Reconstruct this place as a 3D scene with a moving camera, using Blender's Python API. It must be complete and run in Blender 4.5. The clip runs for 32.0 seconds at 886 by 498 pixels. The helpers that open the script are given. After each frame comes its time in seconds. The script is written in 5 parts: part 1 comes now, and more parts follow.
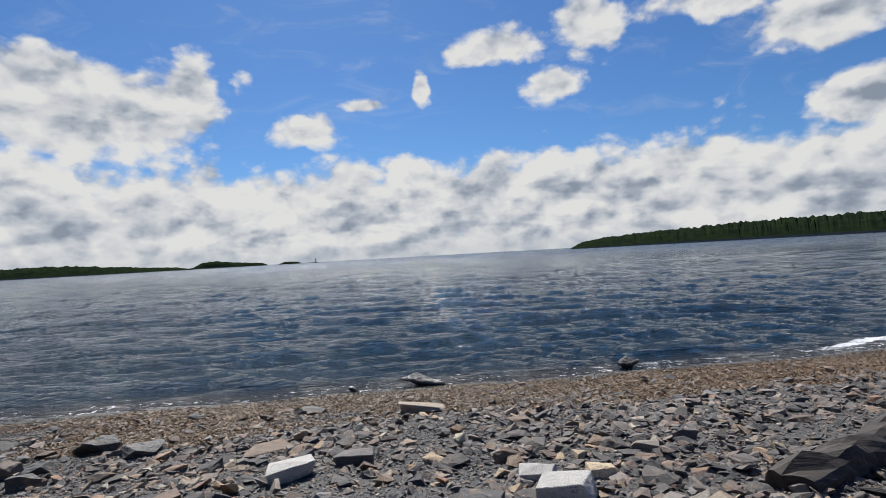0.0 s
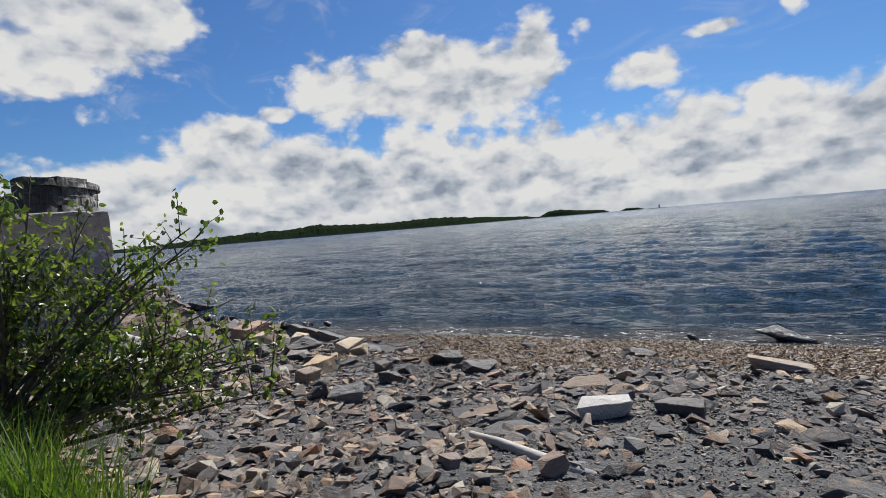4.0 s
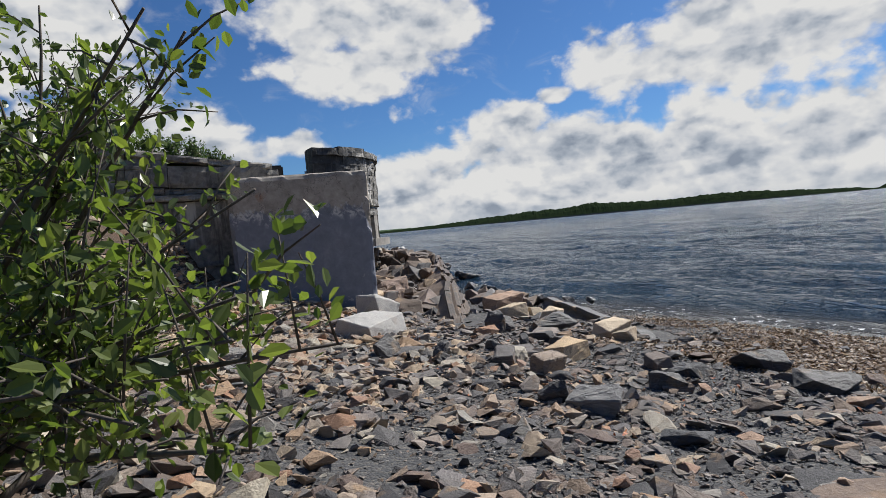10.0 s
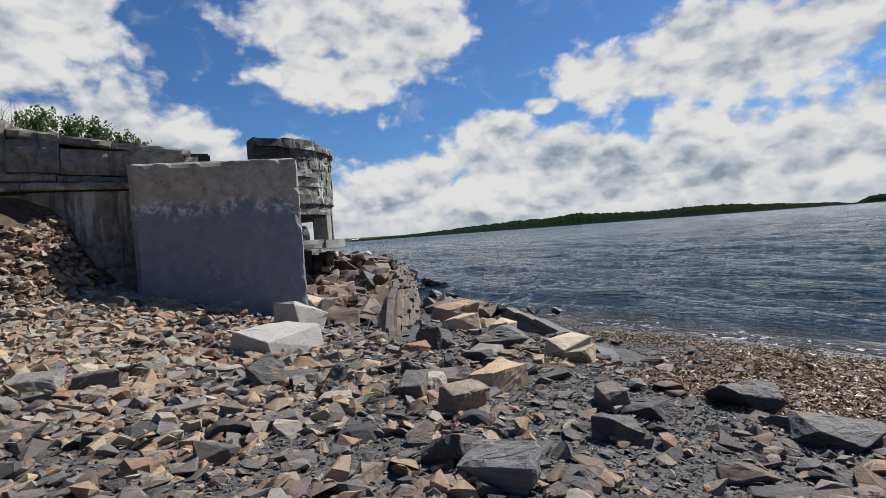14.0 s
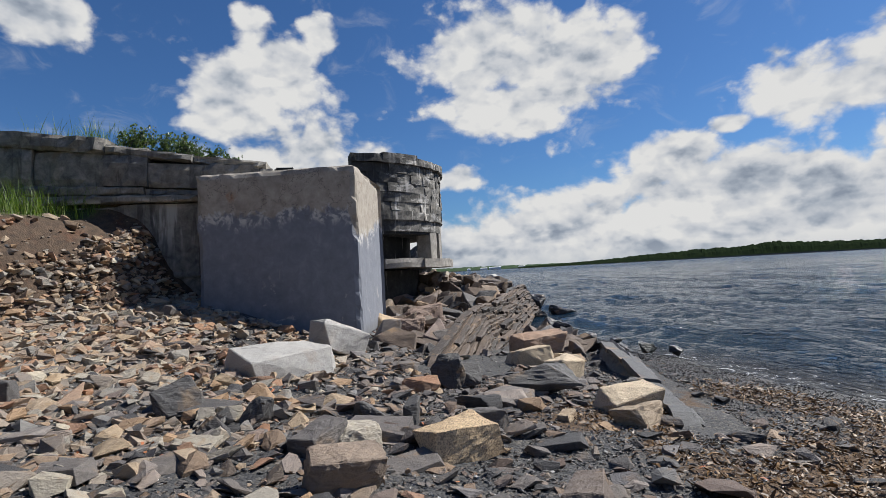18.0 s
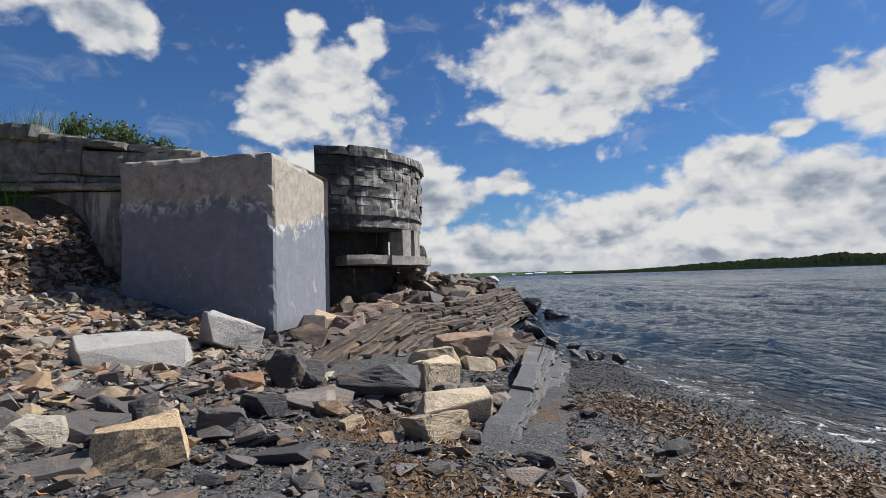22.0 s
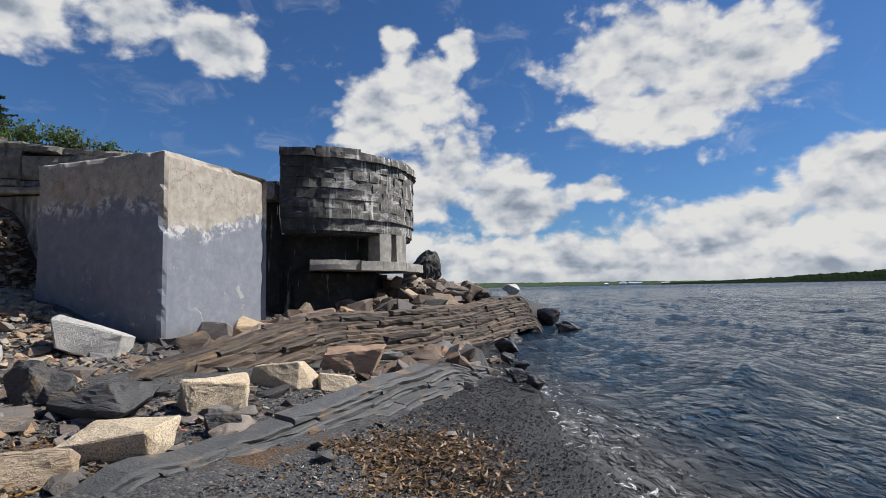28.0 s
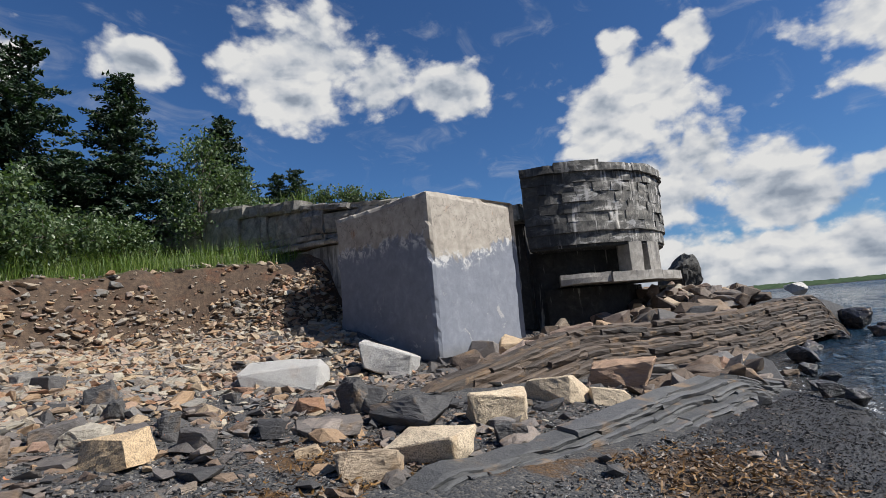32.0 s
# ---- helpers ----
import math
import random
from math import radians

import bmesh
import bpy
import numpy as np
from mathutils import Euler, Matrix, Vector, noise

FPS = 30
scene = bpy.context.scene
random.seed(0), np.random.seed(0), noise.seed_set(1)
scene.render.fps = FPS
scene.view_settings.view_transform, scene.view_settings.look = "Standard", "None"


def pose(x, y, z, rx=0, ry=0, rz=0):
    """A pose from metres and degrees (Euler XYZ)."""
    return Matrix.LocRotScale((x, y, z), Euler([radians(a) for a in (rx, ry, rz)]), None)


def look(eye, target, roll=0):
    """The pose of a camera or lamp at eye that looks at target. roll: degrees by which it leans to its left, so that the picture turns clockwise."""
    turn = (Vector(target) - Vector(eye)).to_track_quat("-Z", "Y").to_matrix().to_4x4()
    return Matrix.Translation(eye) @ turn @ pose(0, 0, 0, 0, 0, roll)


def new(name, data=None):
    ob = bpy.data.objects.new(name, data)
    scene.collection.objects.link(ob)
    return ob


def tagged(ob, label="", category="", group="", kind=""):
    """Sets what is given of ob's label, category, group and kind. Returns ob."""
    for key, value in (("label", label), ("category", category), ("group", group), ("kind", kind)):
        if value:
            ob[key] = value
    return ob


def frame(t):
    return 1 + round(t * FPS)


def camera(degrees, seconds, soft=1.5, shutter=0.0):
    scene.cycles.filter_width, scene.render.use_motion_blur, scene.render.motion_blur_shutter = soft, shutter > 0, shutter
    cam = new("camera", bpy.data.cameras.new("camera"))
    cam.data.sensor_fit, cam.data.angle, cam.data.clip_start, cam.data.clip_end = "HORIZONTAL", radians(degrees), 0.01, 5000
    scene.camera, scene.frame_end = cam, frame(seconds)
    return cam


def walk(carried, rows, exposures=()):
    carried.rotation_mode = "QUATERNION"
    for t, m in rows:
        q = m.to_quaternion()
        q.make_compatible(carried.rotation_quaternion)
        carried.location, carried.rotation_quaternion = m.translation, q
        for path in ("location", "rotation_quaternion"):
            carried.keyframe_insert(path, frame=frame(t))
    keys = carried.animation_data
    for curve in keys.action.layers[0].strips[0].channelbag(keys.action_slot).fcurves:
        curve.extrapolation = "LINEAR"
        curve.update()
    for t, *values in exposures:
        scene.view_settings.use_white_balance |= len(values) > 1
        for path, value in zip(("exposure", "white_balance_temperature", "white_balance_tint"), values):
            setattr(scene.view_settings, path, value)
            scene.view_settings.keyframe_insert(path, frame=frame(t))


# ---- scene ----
cam = camera(79.1, 32.0, soft=0.7)
PATH = [
    (0, (0.201, -2.543, 3.652), (0.217, -0.544, 3.673), -3.20),
    (0.5, (0.220, -2.421, 3.579), (0.125, -0.423, 3.573), -3.93),
    (1, (0.260, -2.283, 3.472), (-0.023, -0.303, 3.431), -4.33),
    (1.5, (0.331, -2.276, 3.455), (-0.126, -0.330, 3.396), -4.77),
    (2, (0.348, -2.293, 3.458), (-0.271, -0.392, 3.387), -5.16),
    (2.5, (0.267, -2.175, 3.424), (-0.514, -0.335, 3.353), -4.73),
    (3, (0.241, -2.057, 3.367), (-0.674, -0.280, 3.295), -4.52),
    (3.5, (0.304, -1.914, 3.336), (-0.749, -0.215, 3.256), -4.60),
    (5.5, (0.016, -1.179, 3.124), (-1.346, 0.283, 3.033), -5.05),
    (6, (-0.113, -1.004, 3.041), (-1.571, 0.363, 2.957), -4.98),
    (6.5, (-0.207, -0.822, 3.039), (-1.705, 0.501, 2.957), -5.14),
    (7, (-0.408, -0.675, 2.997), (-1.952, 0.595, 2.929), -5.17),
    (7.5, (-0.602, -0.507, 2.933), (-2.222, 0.665, 2.862), -5.17),
    (8, (-0.761, -0.294, 2.875), (-2.445, 0.782, 2.796), -5.26),
    (8.5, (-0.880, -0.211, 2.878), (-2.635, 0.744, 2.789), -5.50),
    (9, (-1.021, -0.136, 2.846), (-2.803, 0.767, 2.760), -5.23),
    (9.5, (-1.247, 0.065, 2.795), (-3.038, 0.951, 2.714), -5.03),
    (10, (-1.432, 0.219, 2.772), (-3.227, 1.097, 2.692), -5.18),
    (10.5, (-1.623, 0.349, 2.773), (-3.427, 1.209, 2.700), -5.23),
    (11, (-1.791, 0.515, 2.741), (-3.603, 1.358, 2.670), -5.17),
    (11.5, (-1.929, 0.675, 2.728), (-3.737, 1.527, 2.664), -5.39),
    (12, (-2.204, 0.794, 2.682), (-4.006, 1.660, 2.625), -5.41),
    (12.5, (-2.363, 0.980, 2.614), (-4.152, 1.873, 2.560), -4.76),
    (13, (-2.398, 1.300, 2.555), (-4.173, 2.221, 2.502), -4.61),
    (13.5, (-2.437, 1.506, 2.509), (-4.202, 2.445, 2.452), -4.42),
    (15.5, (-3.095, 3.180, 2.337), (-4.957, 3.908, 2.309), -3.75),
    (16, (-3.180, 3.344, 2.253), (-5.083, 3.959, 2.238), -3.75),
    (16.5, (-3.194, 3.594, 2.258), (-5.126, 4.108, 2.271), -3.63),
    (17, (-3.339, 3.836, 2.206), (-5.294, 4.253, 2.261), -3.57),
    (17.5, (-3.492, 4.113, 2.220), (-5.455, 4.490, 2.291), -3.46),
    (18, (-3.505, 4.363, 2.122), (-5.472, 4.716, 2.208), -3.13),
    (18.5, (-3.634, 4.654, 2.085), (-5.603, 4.991, 2.179), -3.15),
    (19, (-3.787, 4.895, 2.057), (-5.761, 5.202, 2.155), -2.75),
    (19.5, (-3.866, 5.158, 1.964), (-5.843, 5.446, 2.063), -2.54),
    (20, (-3.906, 5.502, 1.958), (-5.885, 5.773, 2.065), -2.25),
    (20.5, (-3.907, 5.825, 1.930), (-5.887, 6.084, 2.036), -2.21),
    (21, (-3.816, 6.151, 1.893), (-5.799, 6.389, 2.004), -1.82),
    (21.5, (-3.839, 6.501, 1.854), (-5.824, 6.714, 1.965), -1.77),
    (22, (-3.877, 6.869, 1.845), (-5.865, 7.054, 1.953), -1.75),
    (22.5, (-3.834, 7.263, 1.852), (-5.825, 7.409, 1.966), -1.50),
    (23, (-3.911, 7.660, 1.824), (-5.906, 7.740, 1.939), -1.39),
    (23.5, (-4.025, 8.013, 1.836), (-6.022, 8.020, 1.946), -1.32),
    (24, (-4.090, 8.359, 1.834), (-6.087, 8.330, 1.951), -1.02),
    (24.5, (-4.222, 8.643, 1.855), (-6.217, 8.585, 1.973), -0.78),
    (25, (-4.436, 8.874, 1.855), (-6.431, 8.792, 1.972), -0.63),
    (25.5, (-4.601, 9.157, 1.805), (-6.596, 9.073, 1.928), -0.37),
    (26, (-4.720, 9.459, 1.795), (-6.714, 9.386, 1.929), -0.20),
    (26.5, (-4.866, 9.803, 1.777), (-6.859, 9.720, 1.913), -0.26),
    (28.5, (-5.041, 10.432, 1.740), (-7.027, 10.255, 1.891), -1.31),
    (29, (-5.004, 10.460, 1.753), (-6.986, 10.243, 1.912), -1.54),
    (29.5, (-4.986, 10.460, 1.754), (-6.962, 10.202, 1.926), -1.74),
    (30, (-4.973, 10.438, 1.747), (-6.942, 10.135, 1.930), -1.90),
    (30.5, (-4.989, 10.400, 1.740), (-6.946, 10.033, 1.934), -2.13),
    (31, (-5.001, 10.363, 1.735), (-6.923, 9.851, 1.943), -2.86),
    (31.5, (-4.989, 10.307, 1.724), (-6.847, 9.604, 1.954), -3.93),
    (32, (-4.934, 10.174, 1.707), (-6.663, 9.202, 1.962), -5.08),
]
walk(cam, [(t, look(eye, target, roll)) for t, eye, target, roll in PATH])

# ---------------------------------------------------------------- light
SUN_AZ, SUN_EL = 13.0, 47.0           # degrees left of +y, degrees above the horizon
sun = new("sun", bpy.data.lights.new("sun", "SUN"))
sun.data.energy, sun.data.angle, sun.data.color = 5.8, radians(0.53), (1.0, 0.965, 0.91)
_s = Vector((-math.sin(radians(SUN_AZ)) * math.cos(radians(SUN_EL)), math.cos(radians(SUN_AZ)) * math.cos(radians(SUN_EL)), math.sin(radians(SUN_EL))))
sun.matrix_world = Matrix.Translation((0, 0, 60)) @ (-_s).to_track_quat("-Z", "Y").to_matrix().to_4x4()
scene.view_settings.exposure = 0.2


class Nodes:
    """A small builder of shader nodes."""

    def __init__(self, tree):
        self.tree = tree
        tree.nodes.clear()

    def add(self, kind, **inputs):
        n = self.tree.nodes.new(kind)
        for key, value in inputs.items():
            if key == "_operation":
                n.operation = value
            elif key == "_use_clamp":
                n.use_clamp = value
            elif key == "_feature":
                n.feature = value
            elif key == "_attribute_name":
                n.attribute_name = value
        for key, value in inputs.items():
            if not key.startswith("_"):
                sock = n.inputs[int(key[1:])] if key[0] == "i" and key[1:].isdigit() else n.inputs[key.replace("__", " ")]
                self.set(sock, value)
        return n

    def set(self, sock, value):
        if isinstance(value, bpy.types.NodeSocket):
            self.tree.links.new(value, sock)
        elif isinstance(value, bpy.types.Node):
            self.tree.links.new(value.outputs[0], sock)
        else:
            sock.default_value = value

    def math(self, op, a, b=0.0, c=0.0, clamp=False):
        return self.add("ShaderNodeMath", _operation=op, _use_clamp=clamp, i0=a, i1=b, i2=c).outputs[0]

    def ramp(self, fac, stops, interp="LINEAR"):
        n = self.tree.nodes.new("ShaderNodeValToRGB")
        n.color_ramp.interpolation = interp
        els = n.color_ramp.elements
        while len(els) < len(stops):
            els.new(0.5)
        for e, (p, c) in zip(els, stops):
            e.position, e.color = p, (*c, 1.0) if len(c) == 3 else c
        self.set(n.inputs[0], fac)
        return n.outputs[0]

    def mix(self, fac, a, b, blend="MIX"):
        n = self.tree.nodes.new("ShaderNodeMix")
        n.data_type, n.blend_type = "RGBA", blend
        self.set(n.inputs[0], fac)
        self.set(n.inputs[6], (*a, 1.0) if isinstance(a, tuple) and len(a) == 3 else a)
        self.set(n.inputs[7], (*b, 1.0) if isinstance(b, tuple) and len(b) == 3 else b)
        return n.outputs[2]

    def noise(self, vec, scale, detail=4.0, rough=0.55, warp=0.0, out=0):
        n = self.add("ShaderNodeTexNoise", Vector=vec, Scale=scale, Detail=detail, Roughness=rough, Distortion=warp)
        return n.outputs[out]

    def step(self, v, lo, hi):
        n = self.tree.nodes.new("ShaderNodeMapRange")
        n.interpolation_type = "SMOOTHSTEP"
        for k, val in zip((0, 1, 2), (v, lo, hi)):
            self.set(n.inputs[k], val)
        return n.outputs[0]

    def scaled(self, vec, s):
        return self.add("ShaderNodeMapping", Vector=vec, Scale=s).outputs[0]


# sky: clear blue with summer cumulus and a low bank of cloud over the sea
world = bpy.data.worlds.new("world")
scene.world = world
world.use_nodes = True
w = Nodes(world.node_tree)
sky = w.add("ShaderNodeTexSky")
sky.sky_type, sky.sun_disc, sky.sun_elevation, sky.sun_rotation = "NISHITA", False, radians(SUN_EL), radians(-SUN_AZ)
sky.air_density, sky.dust_density, sky.ozone_density = 1.0, 0.3, 2.0
geo = w.add("ShaderNodeTexCoord").outputs["Generated"]
sep = w.add("ShaderNodeSeparateXYZ", Vector=geo)
az = w.math("MULTIPLY", w.math("ARCTAN2", w.math("MULTIPLY", sep.outputs[0], -1.0), sep.outputs[1]), 57.2958)
el = w.math("MULTIPLY", w.math("ARCSINE", sep.outputs[2]), 57.2958)
ae = w.add("ShaderNodeCombineXYZ", X=az, Y=el, Z=0.0).outputs[0]
# cumulus heaps: azimuth, elevation, half widths
HEAPS_SOUTH = [(31.8, 14.9, 10.5, 5.2), (24.2, 16.8, 3.0, 2.8), (13.1, 13.3, 4.9, 1.9), (6.7, 15.8, 3.2, 1.0), (1.0, 17.4, 1.0, 1.8), (-8.0, 20.7, 5.0, 1.8),
               (-13.2, 16.7, 3.6, 1.8), (-16.8, 21.6, 3.6, 3.2), (-28.9, 22.3, 7.4, 2.2), (-38.8, 18.5, 8.0, 3.0), (-39.1, 10.9, 5.4, 3.0)]
HEAPS_EAST = [(44.4, 14.8, 7.4, 3.6), (35.6, 16.1, 5.0, 4.2), (50.9, 12.4, 2.2, 1.0), (74.4, 22.5, 8.0, 5.0),
              (63.2, 18.3, 6.6, 5.6), (71.0, 17.0, 11.5, 3.4), (70.0, 20.3, 6.0, 3.6), (55.8, 10.3, 4.8, 2.6)]
HEAPS_NORTH = [(100.6, 17.6, 6.3, 5.7), (95.2, 20.1, 5.0, 3.6), (95.6, 22.2, 3.4, 2.4), (92.0, 24.5, 2.0, 2.4), (98.7, 24.5, 2.4, 2.9), (96.1, 11.8, 7.6, 5.7), (86.5, 8.6, 7.4, 4.6),
               (78.5, 9.8, 3.6, 1.6), (117.4, 23.3, 4.6, 3.4), (132.5, 25.6, 8.6, 5.8), (125.5, 23.7, 5.0, 4), (149.1, 25.7, 4.0, 2.4), (159.2, 24.4, 3.4, 2.9)]
field = None
for a0, e0, ra, re in HEAPS_SOUTH + HEAPS_EAST + HEAPS_NORTH:
    d = w.add("ShaderNodeVectorMath", _operation="SUBTRACT", i0=ae, i1=(a0 if a0 <= 180 else a0 - 360, e0, 0)).outputs[0]
    d = w.add("ShaderNodeVectorMath", _operation="MULTIPLY", i0=d, i1=(1 / ra, 1 / re, 0)).outputs[0]
    d = w.add("ShaderNodeVectorMath", _operation="DOT_PRODUCT", i0=d, i1=d).outputs["Value"]
    field = d if field is None else w.math("SMOOTH_MIN", field, d, 0.25)
heap = w.math("MULTIPLY", w.math("SUBTRACT", 1.0, w.math("SQRT", w.math("MAXIMUM", field, 0.0))), 1.25)
# the bank: thick below a wavy upper edge, thinning to the north
edge = w.math("ADD", w.math("MULTIPLY", w.noise(w.scaled(geo, (4, 4, 0)), 1.3, 2.0), 7.0), 7.0)
north = w.step(az, 72.0, 58.0)
edge = w.math("MULTIPLY", edge, w.math("ADD", w.math("MULTIPLY", north, 0.33), 0.67))
bank = w.math("MULTIPLY", w.math("SUBTRACT", edge, el), 0.22)
body = w.math("MAXIMUM", w.math("MINIMUM", heap, 0.85), w.math("MINIMUM", bank, 0.9))


def puffs(vec):
    """Rounded heaps of cloud on heaps, 0 to about 1."""
    bend = w.add("ShaderNodeVectorMath", _operation="ADD", i0=vec, i1=w.add("ShaderNodeVectorMath", _operation="SCALE", i0=w.noise(vec, 14.0, 4.0, 0.6, 0.0, 1), Scale=0.05)).outputs[0]
    big = w.add("ShaderNodeTexVoronoi", _feature="SMOOTH_F1", Vector=bend, Scale=11.0, Smoothness=0.7).outputs["Distance"]
    small = w.add("ShaderNodeTexVoronoi", _feature="SMOOTH_F1", Vector=bend, Scale=27.0, Smoothness=0.6).outputs["Distance"]
    tiny = w.add("ShaderNodeTexVoronoi", _feature="SMOOTH_F1", Vector=bend, Scale=66.0, Smoothness=0.5).outputs["Distance"]
    return w.math("SUBTRACT", 1.0, w.math("ADD", w.math("MULTIPLY", big, 0.9), w.math("ADD", w.math("MULTIPLY", small, 0.5), w.math("MULTIPLY", tiny, 0.17))))


warp = w.scaled(geo, (1, 1, 1.45))
billow = puffs(warp)
rag = w.noise(warp, 7.0, 9.0, 0.6, 0.2)
dens = w.math("ADD", body, w.math("ADD", w.math("MULTIPLY", w.math("SUBTRACT", billow, 0.30), 1.15), w.math("MULTIPLY", w.math("SUBTRACT", rag, 0.46), 2.3)))
cover = w.step(dens, -0.06, 0.5)
# light and shade inside the clouds
lit = puffs(w.add("ShaderNodeVectorMath", _operation="ADD", i0=warp, i1=(-0.010, 0.014, 0.028)).outputs[0])
shade = w.math("ADD", w.math("MULTIPLY", w.math("SUBTRACT", billow, lit), 1.5), 0.84)
layer = w.noise(w.scaled(geo, (4.2, 4.2, 17)), 1.2, 3.0, 0.5, 0.5)
thick = w.step(dens, 0.35, 1.3)
shade = w.math("SUBTRACT", shade, w.math("MULTIPLY", thick, w.math("MULTIPLY", w.step(layer, 0.38, 0.70), 0.80)))
tone = w.ramp(shade, [(0.0, (0.35, 0.41, 0.51)), (0.3, (0.54, 0.60, 0.69)), (0.6, (0.80, 0.83, 0.88)), (1.0, (1.03, 1.03, 1.02))])
haze = w.step(el, 2.2, 0.0)
tone = w.mix(w.math("MULTIPLY", haze, 0.45), tone, (0.62, 0.68, 0.75))
wisp = w.math("MULTIPLY", w.step(w.noise(w.scaled(geo, (2.2, 6, 9)), 2.2, 6.0, 0.6, 0.8), 0.52, 0.8), w.step(el, 8.0, 14.0))
deep = w.mix(1.0, sky.outputs[0], (0.58, 0.95, 1.42), "MULTIPLY")
back = w.add("ShaderNodeBackground", Color=deep, Strength=0.053)
fleece = w.add("ShaderNodeBackground", Color=tone, Strength=0.62)
both = w.add("ShaderNodeMixShader", Fac=w.math("MAXIMUM", cover, w.math("MULTIPLY", wisp, 0.24)), i1=back, i2=fleece)
w.add("ShaderNodeOutputWorld", Surface=both)


# ---------------------------------------------------------------- materials
def material(name):
    m = bpy.data.materials.new(name)
    m.use_nodes = True
    return m, Nodes(m.node_tree)


def finish(m, n, color, rough, bump=None, strength=0.4, dist=0.02, **extra):
    b = n.add("ShaderNodeBsdfPrincipled", Base__Color=color, Roughness=rough, **extra)
    if bump is not None:
        n.set(b.inputs["Normal"], n.add("ShaderNodeBump", Strength=strength, Distance=dist, Height=bump))
    n.add("ShaderNodeOutputMaterial", Surface=b)
    return m


GREYS = [(0, (0.038, 0.037, 0.039)), (0.18, (0.068, 0.066, 0.066)), (0.36, (0.111, 0.101, 0.095)), (0.5, (0.158, 0.138, 0.122)), (0.6, (0.092, 0.085, 0.086)),
         (0.7, (0.211, 0.148, 0.099)), (0.8, (0.125, 0.087, 0.070)), (0.9, (0.260, 0.216, 0.182)), (1, (0.154, 0.148, 0.149))]
WARMS = [(0, (0.135, 0.132, 0.129)), (0.14, (0.367, 0.238, 0.135)), (0.28, (0.244, 0.214, 0.180)), (0.42, (0.440, 0.326, 0.206)), (0.55, (0.196, 0.175, 0.161)),
         (0.68, (0.330, 0.175, 0.096)), (0.8, (0.379, 0.338, 0.270)), (0.9, (0.159, 0.157, 0.154)), (1, (0.488, 0.426, 0.321))]


def stone_material(name, stops, island, rough=0.72, scale=9.0, wet=False, beds=1.0):
    m, n = material(name)
    co = n.add("ShaderNodeTexCoord").outputs["Object"]
    rnd = n.add("ShaderNodeNewGeometry").outputs["Random Per Island"] if island else n.add("ShaderNodeObjectInfo").outputs["Random"]
    base = n.ramp(rnd, stops)
    off = n.add("ShaderNodeVectorMath", _operation="ADD", i0=co, i1=n.add("ShaderNodeCombineXYZ", X=n.math("MULTIPLY", rnd, 37.0), Y=0.0, Z=0.0)).outputs[0]
    big = n.noise(off, scale * 0.35, 4.0, 0.6, 0.5)
    fine = n.noise(off, scale * 5.0, 6.0, 0.7)
    bed = n.noise(n.scaled(off, (1.0, 1.0, 4.0)), scale, 5.0, 0.7, 0.6)
    col = n.mix(1.0, base, n.ramp(bed, [(0.25, (0.66, 0.66, 0.67)), (0.5, (1.0, 1.0, 1.0)), (0.75, (1.3, 1.26, 1.2))] if beds > 0.5 else [(0.25, (0.84, 0.84, 0.84)), (0.75, (1.12, 1.11, 1.09))]), "MULTIPLY")
    if beds < 0.5:
        speck = n.noise(off, scale * 9.0, 2.0, 0.5)
        col = n.mix(1.0, col, n.ramp(speck, [(0.36, (0.50, 0.50, 0.52)), (0.5, (1.0, 1.0, 1.0)), (0.66, (1.2, 1.19, 1.16))]), "MULTIPLY")
    col = n.mix(n.math("MULTIPLY", n.step(big, 0.55, 0.72), 0.55 if beds > 0.3 else 0.2), col, (0.30, 0.185, 0.09))
    col = n.mix(n.math("MULTIPLY", n.step(fine, 0.60, 0.74), 0.35), col, (0.42, 0.41, 0.38))
    height = n.math("ADD", n.math("MULTIPLY", bed if beds > 0.5 else big, 0.9), n.math("MULTIPLY", fine, 0.6))
    return finish(m, n, col, 0.3 if wet else n.ramp(fine, [(0.3, (rough - 0.12,) * 3), (0.7, (rough + 0.14,) * 3)]), height, 0.8, 0.03)


M_STONE = stone_material("slate_rock", GREYS, False)
M_WARM = stone_material("weathered_sandstone_rock", WARMS, False)
M_RUBBLE = stone_material("slate_rubble", GREYS, True, scale=14)
M_WRUBBLE = stone_material("rusty_rubble", WARMS, True, scale=14)
M_PEBBLE = stone_material("beach_pebbles", [(0.0, (0.05, 0.052, 0.056)), (0.25, (0.095, 0.097, 0.10)), (0.5, (0.17, 0.17, 0.168)), (0.66, (0.075, 0.075, 0.08)), (0.76, (0.25, 0.21, 0.17)), (0.84, (0.17, 0.17, 0.175)), (0.94, (0.30, 0.29, 0.28)), (1.0, (0.62, 0.61, 0.58))], True, 0.6, 30)
M_WETGRIT = stone_material("wet_shingle", [(0.0, (0.012, 0.012, 0.013)), (0.6, (0.030, 0.030, 0.031)), (0.92, (0.055, 0.052, 0.048)), (1.0, (0.20, 0.19, 0.18))], True, 0.6, 30, wet=True)
M_OUTCROP = stone_material("grey_bedrock", [(0.0, (0.060, 0.061, 0.063)), (0.5, (0.098, 0.098, 0.096)), (1.0, (0.078, 0.079, 0.083))], False, 0.6, 6.0)
M_RIDGE = stone_material("brown_bedrock", [(0.0, (0.075, 0.055, 0.042)), (0.4, (0.125, 0.088, 0.062)), (0.7, (0.155, 0.115, 0.085)), (1.0, (0.090, 0.070, 0.056))], False, 0.7, 6.0)
